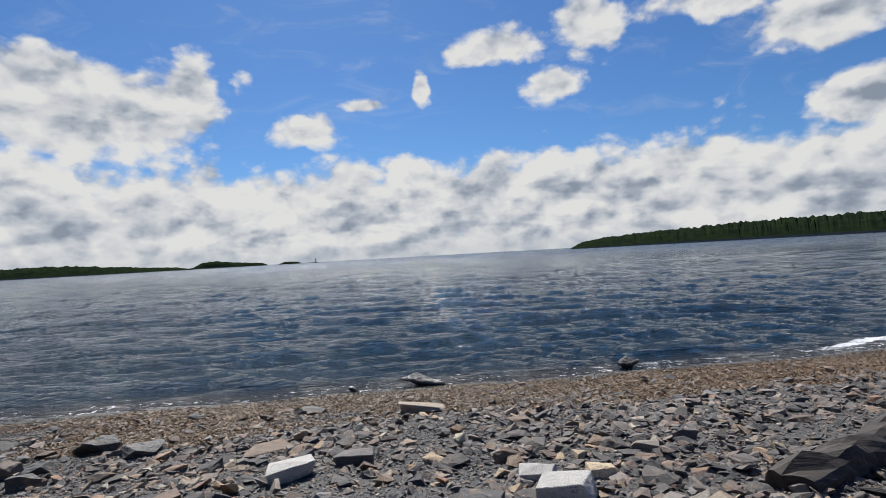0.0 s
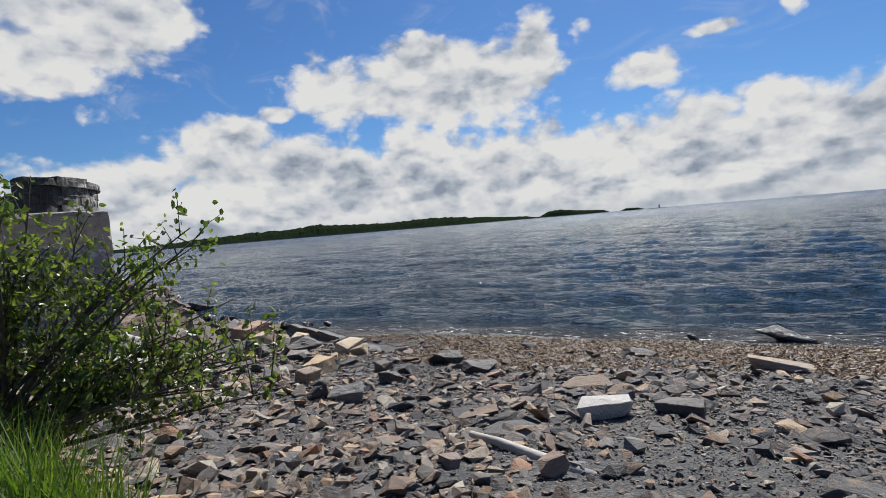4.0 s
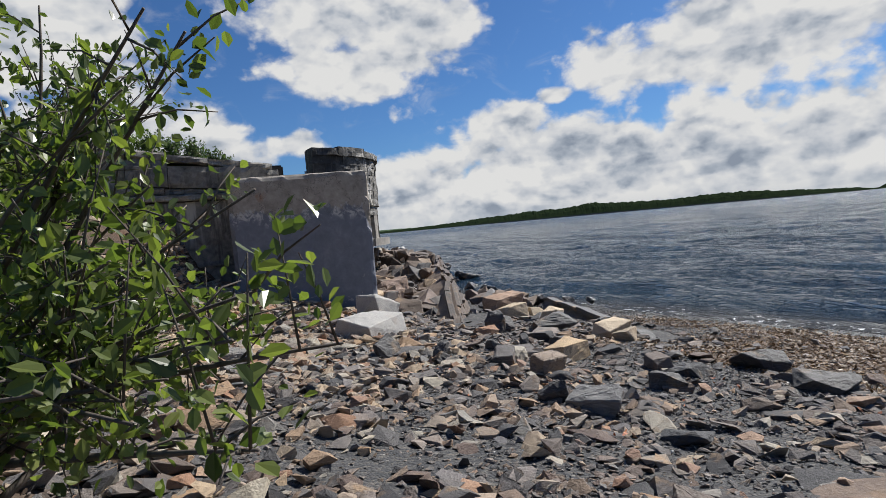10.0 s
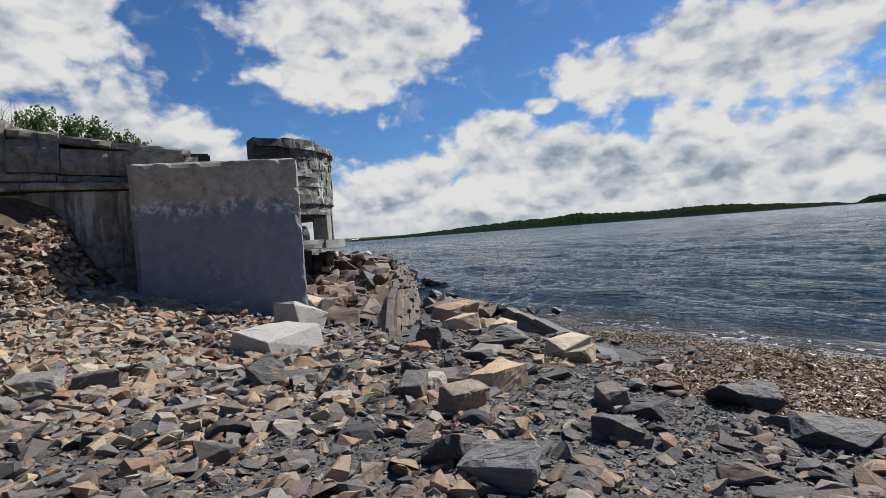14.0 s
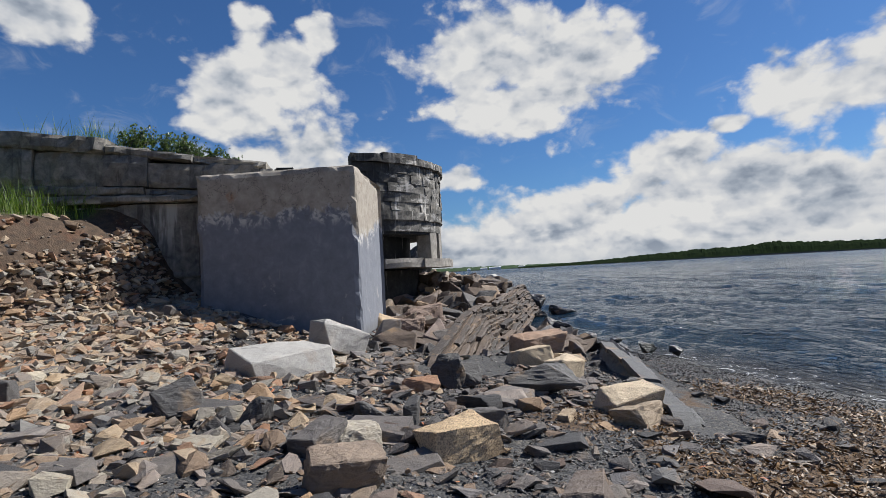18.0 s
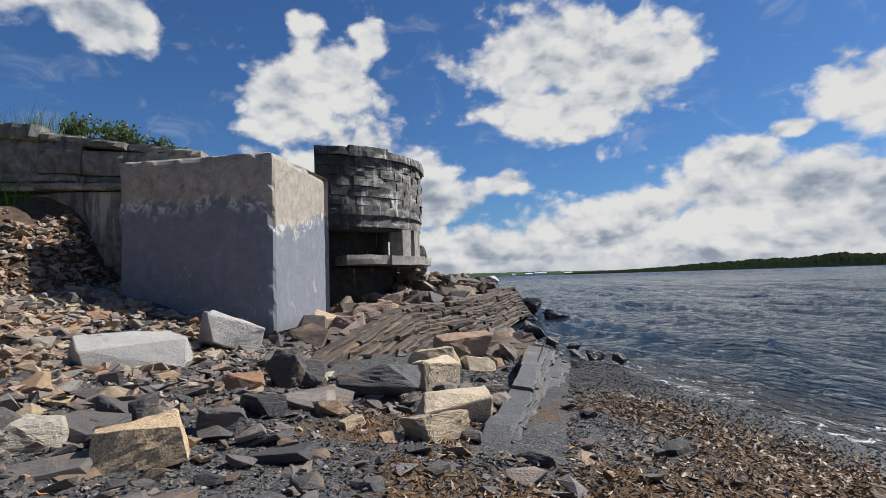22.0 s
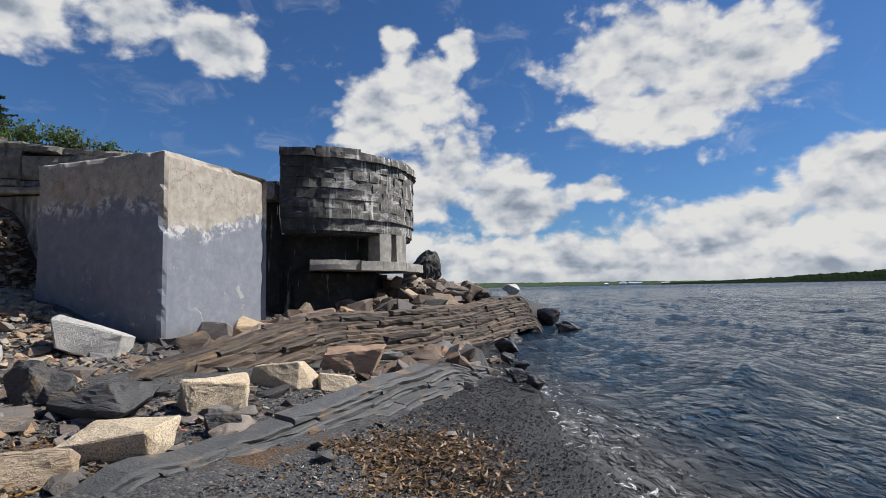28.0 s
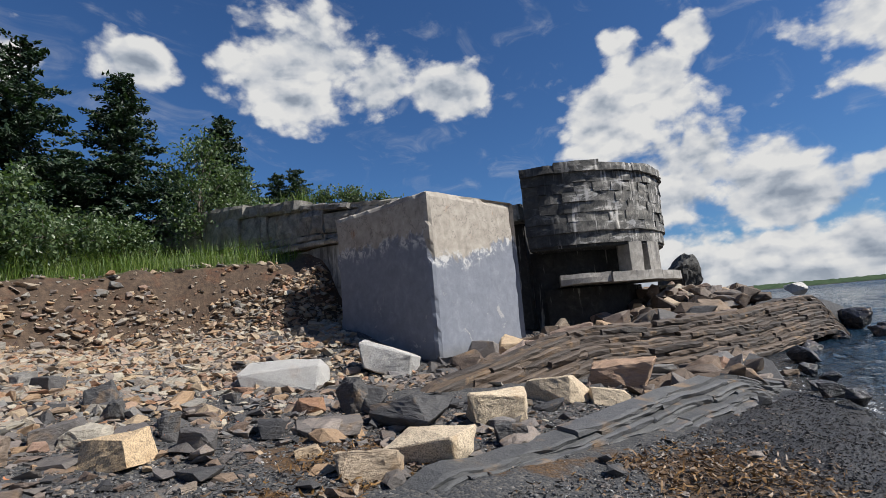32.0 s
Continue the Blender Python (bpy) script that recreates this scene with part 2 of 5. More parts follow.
M_RIDGE_EDGE = stone_material("dark_broken_slate", [(0.0, (0.034, 0.027, 0.023)), (0.5, (0.072, 0.053, 0.040)), (0.8, (0.115, 0.083, 0.060)), (1.0, (0.050, 0.042, 0.036))], False, 0.65, 7.0)
M_WET = stone_material("wet_black_rock", [(0.0, (0.018, 0.018, 0.02)), (1.0, (0.035, 0.034, 0.034))], False, wet=True)
M_GRANITE = stone_material("pale_granite", [(0.0, (0.40, 0.39, 0.37)), (1.0, (0.50, 0.485, 0.46))], False, 0.85, 11, beds=0.2)
M_DARK = stone_material("dark_slate_rock", [(0.0, (0.036, 0.036, 0.038)), (0.5, (0.075, 0.072, 0.070)), (1.0, (0.055, 0.052, 0.050))], False, 0.6, 8.0)
M_CREAM = stone_material("cream_sandstone", [(0.0, (0.52, 0.38, 0.23)), (0.5, (0.56, 0.46, 0.33)), (1.0, (0.50, 0.40, 0.28))], False, 0.85, 8, beds=0.4)


def ground_material():
    m, n = material("gravel_and_soil")
    co = n.add("ShaderNodeTexCoord").outputs["Object"]
    soil = n.add("ShaderNodeAttribute", _attribute_name="soil").outputs["Fac"]
    turf = n.add("ShaderNodeAttribute", _attribute_name="turf").outputs["Fac"]
    damp = n.add("ShaderNodeAttribute", _attribute_name="damp").outputs["Fac"]
    vor = n.add("ShaderNodeTexVoronoi", Vector=co, Scale=38.0)
    v2 = n.add("ShaderNodeTexVoronoi", Vector=co, Scale=95.0)
    grey = n.ramp(vor.outputs["Color"], [(0.0, (0.018, 0.019, 0.021)), (0.4, (0.042, 0.043, 0.046)), (0.7, (0.075, 0.072, 0.068)), (0.9, (0.125, 0.112, 0.096)), (1.0, (0.26, 0.25, 0.235))])
    grey = n.mix(n.step(v2.outputs["Distance"], 0.0, 0.5), n.mix(1.0, grey, (0.45, 0.45, 0.46), "MULTIPLY"), grey)
    big = n.noise(co, 1.6, 6.0, 0.65)
    mid = n.noise(co, 9.0, 6.0, 0.7)
    dirt = n.ramp(mid, [(0.3, (0.030, 0.019, 0.012)), (0.5, (0.064, 0.040, 0.024)), (0.66, (0.105, 0.068, 0.042)), (0.8, (0.16, 0.118, 0.082))])
    dirt = n.mix(n.step(big, 0.5, 0.7), dirt, n.mix(1.0, dirt, (1.25, 0.85, 0.65), "MULTIPLY"))
    sod = n.ramp(mid, [(0.3, (0.03, 0.045, 0.012)), (0.55, (0.07, 0.095, 0.025)), (0.75, (0.14, 0.13, 0.05))])
    col = n.mix(soil, grey, dirt)
    weed = n.add("ShaderNodeAttribute", _attribute_name="weed").outputs["Fac"]
    rust = n.ramp(n.noise(co, 22.0, 5.0, 0.7), [(0.3, (0.026, 0.014, 0.006)), (0.5, (0.072, 0.038, 0.014)), (0.7, (0.15, 0.08, 0.026))])
    col = n.mix(n.step(n.math("ADD", weed, n.math("MULTIPLY", n.math("SUBTRACT", mid, 0.5), 0.8)), 0.25, 0.6), col, rust)
    col = n.mix(turf, col, sod)
    col = n.mix(damp, col, n.mix(1.0, col, (0.27, 0.27, 0.29), "MULTIPLY"))
    h = n.math("ADD", n.math("MULTIPLY", vor.outputs["Distance"], -0.5), n.math("MULTIPLY", mid, 0.8))
    return finish(m, n, col, n.math("SUBTRACT", 0.85, n.math("MULTIPLY", damp, 0.25)), h, 0.8, 0.03)


def concrete_material(name, kind):
    """Weathered cast concrete. kind: block (half painted blue-grey), drum (lichened courses), wall (stained), plain."""
    m, n = material(name)
    co = n.add("ShaderNodeTexCoord").outputs["Object"]
    pos = n.add("ShaderNodeNewGeometry").outputs["Position"]
    z = n.add("ShaderNodeSeparateXYZ", Vector=pos).outputs[2]
    big = n.noise(pos, 0.9, 5.0, 0.6, 0.6)
    mid = n.noise(pos, 4.5, 7.0, 0.68, 0.4)
    fine = n.noise(pos, 45.0, 5.0, 0.7)
    drip = n.noise(n.scaled(pos, (7.0, 7.0, 0.55)), 1.0, 5.0, 0.6, 0.3)
    if kind == "block":
        bare = n.ramp(mid, [(0.3, (0.235, 0.205, 0.170)), (0.5, (0.335, 0.298, 0.250)), (0.7, (0.43, 0.385, 0.325))])
        paint = n.ramp(mid, [(0.3, (0.145, 0.158, 0.188)), (0.55, (0.185, 0.198, 0.230)), (0.75, (0.235, 0.248, 0.275))])
        level = n.math("ADD", z, n.math("ADD", n.math("MULTIPLY", n.math("SUBTRACT", drip, 0.5), 0.28), n.math("MULTIPLY", n.math("SUBTRACT", n.noise(pos, 1.9, 7.0, 0.6, 0.8), 0.5), 0.75)))
        seaward = n.step(n.add("ShaderNodeSeparateXYZ", Vector=co).outputs[1], 1.50, 1.62)
        level = n.math("ADD", level, n.math("MULTIPLY", seaward, 0.50))
        col = n.mix(n.step(level, 3.58, 3.46), bare, paint)
        col = n.mix(n.math("MULTIPLY", n.step(level, 3.22, 3.38), n.math("MULTIPLY", n.step(level, 3.62, 3.5), n.step(mid, 0.46, 0.6))), col, (0.50, 0.49, 0.47))
        peel = n.math("MULTIPLY", n.step(n.noise(pos, 2.2, 8.0, 0.72, 1.0), 0.60, 0.64), n.step(z, 2.9, 1.0))
        col = n.mix(peel, col, (0.40, 0.385, 0.36))
        col = n.mix(n.math("MULTIPLY", n.step(n.noise(pos, 1.3, 6.0, 0.7, 0.5), 0.62, 0.75), n.step(z, 3.3, 3.9)), col, (0.30, 0.16, 0.09))
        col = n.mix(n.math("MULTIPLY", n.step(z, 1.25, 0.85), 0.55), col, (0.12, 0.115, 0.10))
        crack = n.add("ShaderNodeTexVoronoi", _feature="DISTANCE_TO_EDGE", Vector=n.add("ShaderNodeVectorMath", _operation="ADD", i0=pos, i1=n.noise(pos, 3.0, 4.0, 0.6, 0.0, 1)).outputs[0], Scale=1.5)
        line = n.math("MULTIPLY", n.step(crack.outputs["Distance"], 0.016, 0.004), n.step(z, 3.2, 3.6))
        col = n.mix(n.math("MULTIPLY", line, 0.75), col, (0.12, 0.10, 0.09))
    elif kind == "drum":
        col = n.ramp(mid, [(0.30, (0.026, 0.026, 0.025)), (0.45, (0.075, 0.074, 0.070)), (0.6, (0.16, 0.152, 0.138)), (0.78, (0.32, 0.30, 0.265))])
        col = n.mix(n.math("MULTIPLY", n.step(drip, 0.52, 0.64), n.step(big, 0.42, 0.56)), col, (0.50, 0.48, 0.45))
        col = n.mix(n.math("MULTIPLY", n.step(n.noise(n.scaled(pos, (1, 1, 2.6)), 1.5, 8.0, 0.72, 0.6), 0.54, 0.62), 0.8), col, (0.46, 0.45, 0.43))
        # darker blotches towards the lower courses
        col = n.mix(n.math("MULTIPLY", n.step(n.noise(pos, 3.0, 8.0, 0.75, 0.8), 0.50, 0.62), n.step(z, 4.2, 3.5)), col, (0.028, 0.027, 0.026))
        col = n.mix(n.math("MULTIPLY", n.step(fine, 0.58, 0.7), 0.5), col, (0.33, 0.32, 0.29))
        # colour goes darker towards the landward side, with an uneven edge
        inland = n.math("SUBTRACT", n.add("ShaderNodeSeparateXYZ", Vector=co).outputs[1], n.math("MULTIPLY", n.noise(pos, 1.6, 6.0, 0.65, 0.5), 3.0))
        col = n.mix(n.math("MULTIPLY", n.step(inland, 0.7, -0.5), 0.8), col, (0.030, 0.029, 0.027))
        rnd = n.add("ShaderNodeObjectInfo").outputs["Random"]
        col = n.mix(1.0, col, n.ramp(rnd, [(0.0, (0.78, 0.78, 0.80)), (1.0, (1.22, 1.20, 1.16))]), "MULTIPLY")
    elif kind == "wall":
        col = n.ramp(mid, [(0.28, (0.075, 0.071, 0.065)), (0.45, (0.18, 0.171, 0.154)), (0.62, (0.29, 0.274, 0.246)), (0.8, (0.42, 0.395, 0.35))])
        streak = n.noise(n.scaled(pos, (3.0, 2.4, 0.28)), 1.0, 4.0, 0.6, 0.2)
        col = n.mix(n.math("MULTIPLY", n.step(streak, 0.53, 0.60), n.math("MULTIPLY", n.step(z, 4.12, 4.0), n.step(z, 2.7, 3.5))), col, (0.50, 0.49, 0.45))
        col = n.mix(n.math("MULTIPLY", n.step(big, 0.55, 0.7), 0.5), col, (0.15, 0.10, 0.065))
        col = n.mix(n.math("MULTIPLY", n.step(drip, 0.56, 0.68), 0.6), col, (0.045, 0.044, 0.04))
        rnd = n.add("ShaderNodeObjectInfo").outputs["Random"]
        col = n.mix(1.0, col, n.ramp(rnd, [(0.0, (0.75, 0.75, 0.76)), (1.0, (1.2, 1.18, 1.12))]), "MULTIPLY")
    elif kind == "shaded":
        # near-black colour stands for deep shade; the pale drips are streaks
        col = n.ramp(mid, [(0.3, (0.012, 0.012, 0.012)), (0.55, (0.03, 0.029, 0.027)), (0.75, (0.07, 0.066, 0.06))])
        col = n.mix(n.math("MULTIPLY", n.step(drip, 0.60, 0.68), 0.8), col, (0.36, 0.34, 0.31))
    else:
        col = n.ramp(mid, [(0.3, (0.17, 0.155, 0.14)), (0.55, (0.30, 0.28, 0.25)), (0.75, (0.42, 0.40, 0.36))])
        col = n.mix(n.math("MULTIPLY", n.step(drip, 0.55, 0.68), 0.7), col, (0.09, 0.085, 0.08))
    pits = n.add("ShaderNodeTexVoronoi", Vector=pos, Scale=26.0).outputs["Distance"]
    h = n.math("ADD", n.math("MULTIPLY", mid, 0.9), n.math("ADD", n.math("MULTIPLY", fine, 0.35), n.math("MULTIPLY", n.step(pits, 0.0, 0.22), 0.12)))
    return finish(m, n, col, 0.86, h, 0.75 if kind != "block" else 0.22, 0.04)


def plain_material(name, stops, scale, rough=0.7, stretch=(1, 1, 1), island=False, bump=0.4, glow=0.0):
    m, n = material(name)
    co = n.add("ShaderNodeTexCoord").outputs["Object"]
    v = n.noise(n.scaled(co, stretch), scale, 6.0, 0.65, 0.4)
    if island:
        v = n.math("ADD", n.math("MULTIPLY", v, 0.35), n.math("MULTIPLY", n.add("ShaderNodeNewGeometry").outputs["Random Per Island"], 0.65))
    col = n.ramp(v, stops)
    if not glow:
        return finish(m, n, col, rough, v, bump, 0.02, Specular__IOR__Level=0.0 if rough >= 0.9 else 0.5)
    b = n.add("ShaderNodeBsdfPrincipled", Base__Color=col, Roughness=rough)
    t = n.add("ShaderNodeBsdfTranslucent", Color=n.mix(1.0, col, (1.5, 1.7, 0.7), "MULTIPLY"))
    n.add("ShaderNodeOutputMaterial", Surface=n.add("ShaderNodeMixShader", Fac=glow, i1=b, i2=t))
    return m


def water_material():
    m, n = material("sea_water")
    pos = n.add("ShaderNodeNewGeometry").outputs["Position"]
    shore = n.add("ShaderNodeAttribute", _attribute_name="shore").outputs["Fac"]
    crest = n.add("ShaderNodeAttribute", _attribute_name="crest").outputs["Fac"]
    a = n.noise(n.scaled(pos, (0.42, 1.0, 1)), 1.5, 3.0, 0.5, 0.5)
    b = n.noise(n.scaled(pos, (0.6, 1.25, 1)), 4.6, 4.0, 0.58, 0.5)
    c = n.noise(n.scaled(pos, (0.10, 0.26, 1)), 1.0, 4.0, 0.6, 0.2)
    sharp = n.math("SUBTRACT", 1.0, n.math("ABSOLUTE", n.math("MULTIPLY", n.math("SUBTRACT", a, 0.5), 3.2)))
    h = n.math("ADD", n.math("MULTIPLY", sharp, 0.26), n.math("ADD", n.math("MULTIPLY", b, 0.42), n.math("MULTIPLY", c, 0.45)))
    lace = n.noise(n.scaled(pos, (1, 1.7, 1)), 3.4, 7.0, 0.72, 1.2)
    foam = n.math("MULTIPLY", n.step(n.math("ADD", lace, n.math("MULTIPLY", shore, 0.15)), 0.70, 0.82), n.step(shore, 0.1, 0.7))
    caps = n.math("MULTIPLY", n.step(lace, 0.55, 0.66), n.step(crest, 0.86, 1.05))
    surf = n.add("ShaderNodeAttribute", _attribute_name="surf").outputs["Fac"]
    foam = n.math("MAXIMUM", n.math("MAXIMUM", foam, caps), n.math("MULTIPLY", n.step(n.math("ADD", n.math("MULTIPLY", lace, 1.6), surf), 1.45, 1.8), n.step(surf, 0.05, 0.3)))
    silt = n.step(shore, 0.15, 1.0)
    col = n.mix(silt, n.ramp(c, [(0.35, (0.008, 0.021, 0.038)), (0.65, (0.012, 0.030, 0.048))]), (0.045, 0.044, 0.042))
    bump = n.add("ShaderNodeBump", Strength=1.0, Distance=0.60, Height=h)
    far = n.add("ShaderNodeVectorMath", _operation="LENGTH", i0=pos).outputs["Value"]
    wet = n.add("ShaderNodeBsdfPrincipled", Base__Color=col, Roughness=n.math("ADD", 0.05, n.math("MULTIPLY", n.step(far, 25.0, 400.0), 0.20)), IOR=1.333, Specular__IOR__Level=0.21, Normal=bump)
    white = n.add("ShaderNodeBsdfPrincipled", Base__Color=(0.78, 0.80, 0.82, 1), Roughness=0.8)
    n.add("ShaderNodeOutputMaterial", Surface=n.add("ShaderNodeMixShader", Fac=n.math("MULTIPLY", foam, 0.85), i1=wet, i2=white))
    return m


M_GROUND = ground_material()
M_BLOCK = concrete_material("half_painted_concrete", "block")
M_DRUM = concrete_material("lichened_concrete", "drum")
M_SHADE_DARK = concrete_material("shade_dark_concrete", "shaded")
M_WALL = concrete_material("stained_concrete", "wall")
M_SLAB = concrete_material("worn_concrete", "plain")
M_WATER = water_material()
M_LEAF = plain_material("alder_leaf", [(0.15, (0.045, 0.066, 0.022)), (0.5, (0.095, 0.130, 0.038)), (0.8, (0.175, 0.205, 0.060)), (1.0, (0.33, 0.33, 0.16))], 3.0, 0.36, island=True, glow=0.45)
M_LEAF2 = plain_material("willow_leaf", [(0.15, (0.032, 0.060, 0.022)), (0.55, (0.068, 0.108, 0.042)), (1.0, (0.19, 0.23, 0.13))], 3.0, 0.4, island=True, glow=0.3)
M_NEEDLE = plain_material("spruce_needles", [(0.15, (0.010, 0.024, 0.012)), (0.6, (0.022, 0.048, 0.022)), (1.0, (0.055, 0.085, 0.035))], 2.0, 0.6, island=True, glow=0.15)
M_GRASS = plain_material("coarse_grass", [(0.1, (0.045, 0.085, 0.014)), (0.5, (0.10, 0.165, 0.028)), (0.85, (0.17, 0.21, 0.05)), (1.0, (0.32, 0.27, 0.12))], 3.0, 0.5, island=True, glow=0.35)
M_BARK = plain_material("grey_bark", [(0.3, (0.045, 0.036, 0.028)), (0.7, (0.13, 0.11, 0.09))], 16.0, 0.85, (1, 1, 0.2))
M_CHAR = plain_material("dark_driftwood", [(0.3, (0.010, 0.008, 0.007)), (0.55, (0.032, 0.024, 0.019)), (0.8, (0.10, 0.075, 0.055))], 14.0, 0.75, (0.12, 1, 1), bump=0.8)
M_PALE = plain_material("bleached_driftwood", [(0.3, (0.33, 0.30, 0.26)), (0.7, (0.52, 0.49, 0.44))], 18.0, 0.8, (0.1, 1, 1))
M_WRACK = plain_material("dried_seaweed", [(0.0, (0.018, 0.010, 0.005)), (0.25, (0.065, 0.034, 0.012)), (0.45, (0.15, 0.078, 0.024)), (0.65, (0.23, 0.125, 0.036)), (0.8, (0.085, 0.045, 0.017)), (1.0, (0.30, 0.20, 0.085))], 6.0, 0.5, island=True)
M_ORANGE = plain_material("orange_seaweed", [(0.0, (0.30, 0.075, 0.025)), (1.0, (0.50, 0.20, 0.08))], 20.0, 0.6, island=True)
M_FOREST = plain_material("far_forest", [(0.3, (0.0075, 0.0125, 0.0084)), (0.55, (0.0143, 0.0227, 0.0108)), (0.8, (0.0251, 0.0343, 0.0158))], 0.05, 0.9, (1, 1, 1))
M_FARSHORE = plain_material("far_meadow", [(0.3, (0.0350, 0.0595, 0.0350)), (0.7, (0.0700, 0.0980, 0.0560))], 0.02, 0.9)
M_SCREE = plain_material("far_shore_rock", [(0.3, (0.10, 0.095, 0.085)), (0.7, (0.2, 0.18, 0.16))], 0.2, 0.9)
M_SHED = plain_material("white_sheet_metal", [(0.3, (0.72, 0.73, 0.74)), (0.7, (0.82, 0.82, 0.82))], 0.3, 0.6)
M_RUST = plain_material("rusted_iron", [(0.3, (0.07, 0.025, 0.012)), (0.7, (0.19, 0.075, 0.03))], 30.0, 0.8)


# ---------------------------------------------------------------- shape helpers
def lattice(x, y, seed):
    """Smooth random values between -1 and 1 on a unit lattice."""
    x, y = np.asarray(x, float), np.asarray(y, float)
    xi, yi = np.floor(x).astype(np.int64), np.floor(y).astype(np.int64)
    u, v = x - xi, y - yi
    u, v = u * u * (3 - 2 * u), v * v * (3 - 2 * v)

    def h(a, b):
        k = (a * 374761393 + b * 668265263 + seed * 974634779) & 0x7FFFFFFF
        k = ((k ^ (k >> 13)) * 1274126177) & 0x7FFFFFFF
        return ((k ^ (k >> 16)) & 0xFFFF) / 32767.5 - 1
    return (h(xi, yi) * (1 - u) + h(xi + 1, yi) * u) * (1 - v) + (h(xi, yi + 1) * (1 - u) + h(xi + 1, yi + 1) * u) * v


def rough_field(x, y, seed, octaves=4):
    return sum(lattice(x * 2 ** k, y * 2 ** k, seed + k) / 2 ** k for k in range(octaves))


def ease(v, lo, hi):
    t = np.clip((v - lo) / (hi - lo), 0, 1)
    return t * t * (3 - 2 * t)


def mesh_from(name, verts, tris, mat=None, smooth=False):
    """A triangle or quad mesh from arrays."""
    me = bpy.data.meshes.new(name)
    verts, tris = np.asarray(verts, np.float32), np.asarray(tris, np.int32)
    k = tris.shape[1]
    me.vertices.add(len(verts))
    me.vertices.foreach_set("co", verts.ravel())
    me.loops.add(tris.size)
    me.loops.foreach_set("vertex_index", tris.ravel())
    me.polygons.add(len(tris))
    me.polygons.foreach_set("loop_start", np.arange(0, tris.size, k, dtype=np.int32))
    me.polygons.foreach_set("use_smooth", np.full(len(tris), smooth))
    me.update(calc_edges=True)
    if mat:
        me.materials.append(mat)
    return me


def grid_mesh(name, xs, ys, height, mat, smooth=True):
    X, Y = np.meshgrid(xs, ys)
    Z = height(X, Y)
    i = np.arange(len(xs) * len(ys)).reshape(len(ys), len(xs))
    quads = np.stack([i[:-1, :-1], i[:-1, 1:], i[1:, 1:], i[1:, :-1]], -1).reshape(-1, 4)
    return mesh_from(name, np.stack([X, Y, Z], -1).reshape(-1, 3), quads, mat, smooth), X, Y, Z


def from_bm(name, bm, mat, smooth=False):
    me = bpy.data.meshes.new(name)
    bm.to_mesh(me)
    bm.free()
    me.materials.append(mat)
    for p in me.polygons:
        p.use_smooth = smooth
    return me


def part(name, data, parent, label="", m=None):
    ob = new(name, data)
    ob.parent = parent
    if m is not None:
        ob.matrix_basis = m
    if label:
        ob["label"] = label
    return ob


def thing(name, label, category, group="", kind="", data=None, m=None):
    ob = new(name, data)
    if m is not None:
        ob.matrix_basis = m
    return tagged(ob, label, category, group, kind)


def spread(lo, hi, fine):
    """Even steps between lo and hi."""
    return np.arange(lo, hi, fine)


def reach(start, end, first, growth):
    """Steps that grow from start towards end."""
    out, step, x = [], first, start
    while abs(x - end) > step:
        x += math.copysign(step, end - start)
        out.append(x)
        step *= growth
    return np.array(out + [end])


def hull_stone(rng, n=14, box=0.55):
    """Corners and triangles of an angular stone about one unit long."""
    bm = bmesh.new()
    p = rng.normal(size=(n, 3))
    p /= np.abs(p).max(1, keepdims=True) ** box * np.linalg.norm(p, axis=1, keepdims=True) ** (1 - box)
    p *= rng.uniform(0.82, 1.0, (n, 1)) * 0.5
    if box >= 0.78:                                        # squarish: eight shaken corners and a few extra points
        c = np.array([(i, j, k) for i in (-0.5, 0.5) for j in (-0.5, 0.5) for k in (-0.5, 0.5)])
        p = np.concatenate([c * rng.uniform(0.48, 1.0, (8, 3)), p[:5]])
    for q in p:
        bm.verts.new(q)
    r = bmesh.ops.convex_hull(bm, input=bm.verts)
    bmesh.ops.delete(bm, geom=[v for v in bm.verts if not v.link_faces], context="VERTS")
    bmesh.ops.triangulate(bm, faces=bm.faces)
    bm.verts.index_update()
    v = np.array([q.co for q in bm.verts])
    f = np.array([[q.index for q in t.verts] for t in bm.faces])
    bm.free()
    return v, f


def turns(rng, n, tilt):
    """Turning matrices: any heading, a tilt of about so many radians."""
    a = rng.uniform(0, 2 * np.pi, n)
    b, c = rng.normal(0, tilt, n), rng.normal(0, tilt, n)
    o, z = np.ones(n), np.zeros(n)
    rz = np.stack([np.cos(a), -np.sin(a), z, np.sin(a), np.cos(a), z, z, z, o], -1).reshape(n, 3, 3)
    rx = np.stack([o, z, z, z, np.cos(b), -np.sin(b), z, np.sin(b), np.cos(b)], -1).reshape(n, 3, 3)
    ry = np.stack([np.cos(c), z, np.sin(c), z, o, z, -np.sin(c), z, np.cos(c)], -1).reshape(n, 3, 3)
    return rz @ rx @ ry


def strewn(name, rng, variants, place, sizes, mat, tilt=0.25):
    """One mesh of many pieces: place (n, 3), sizes (n, 3)."""
    pick = rng.integers(0, len(variants), len(place))
    R = turns(rng, len(place), tilt) * sizes[:, None, :]
    V, F, base = [], [], 0
    for k, (v, f) in enumerate(variants):
        at = np.where(pick == k)[0]
        if len(at) == 0:
            continue
        vv = np.einsum("nij,kj->nki", R[at], v) + place[at][:, None, :]
        F.append((f[None] + base + (np.arange(len(at)) * len(v))[:, None, None]).reshape(-1, f.shape[1]))
        V.append(vv.reshape(-1, 3))
        base += vv.shape[0] * vv.shape[1]
    return mesh_from(name, np.concatenate(V), np.concatenate(F), mat)


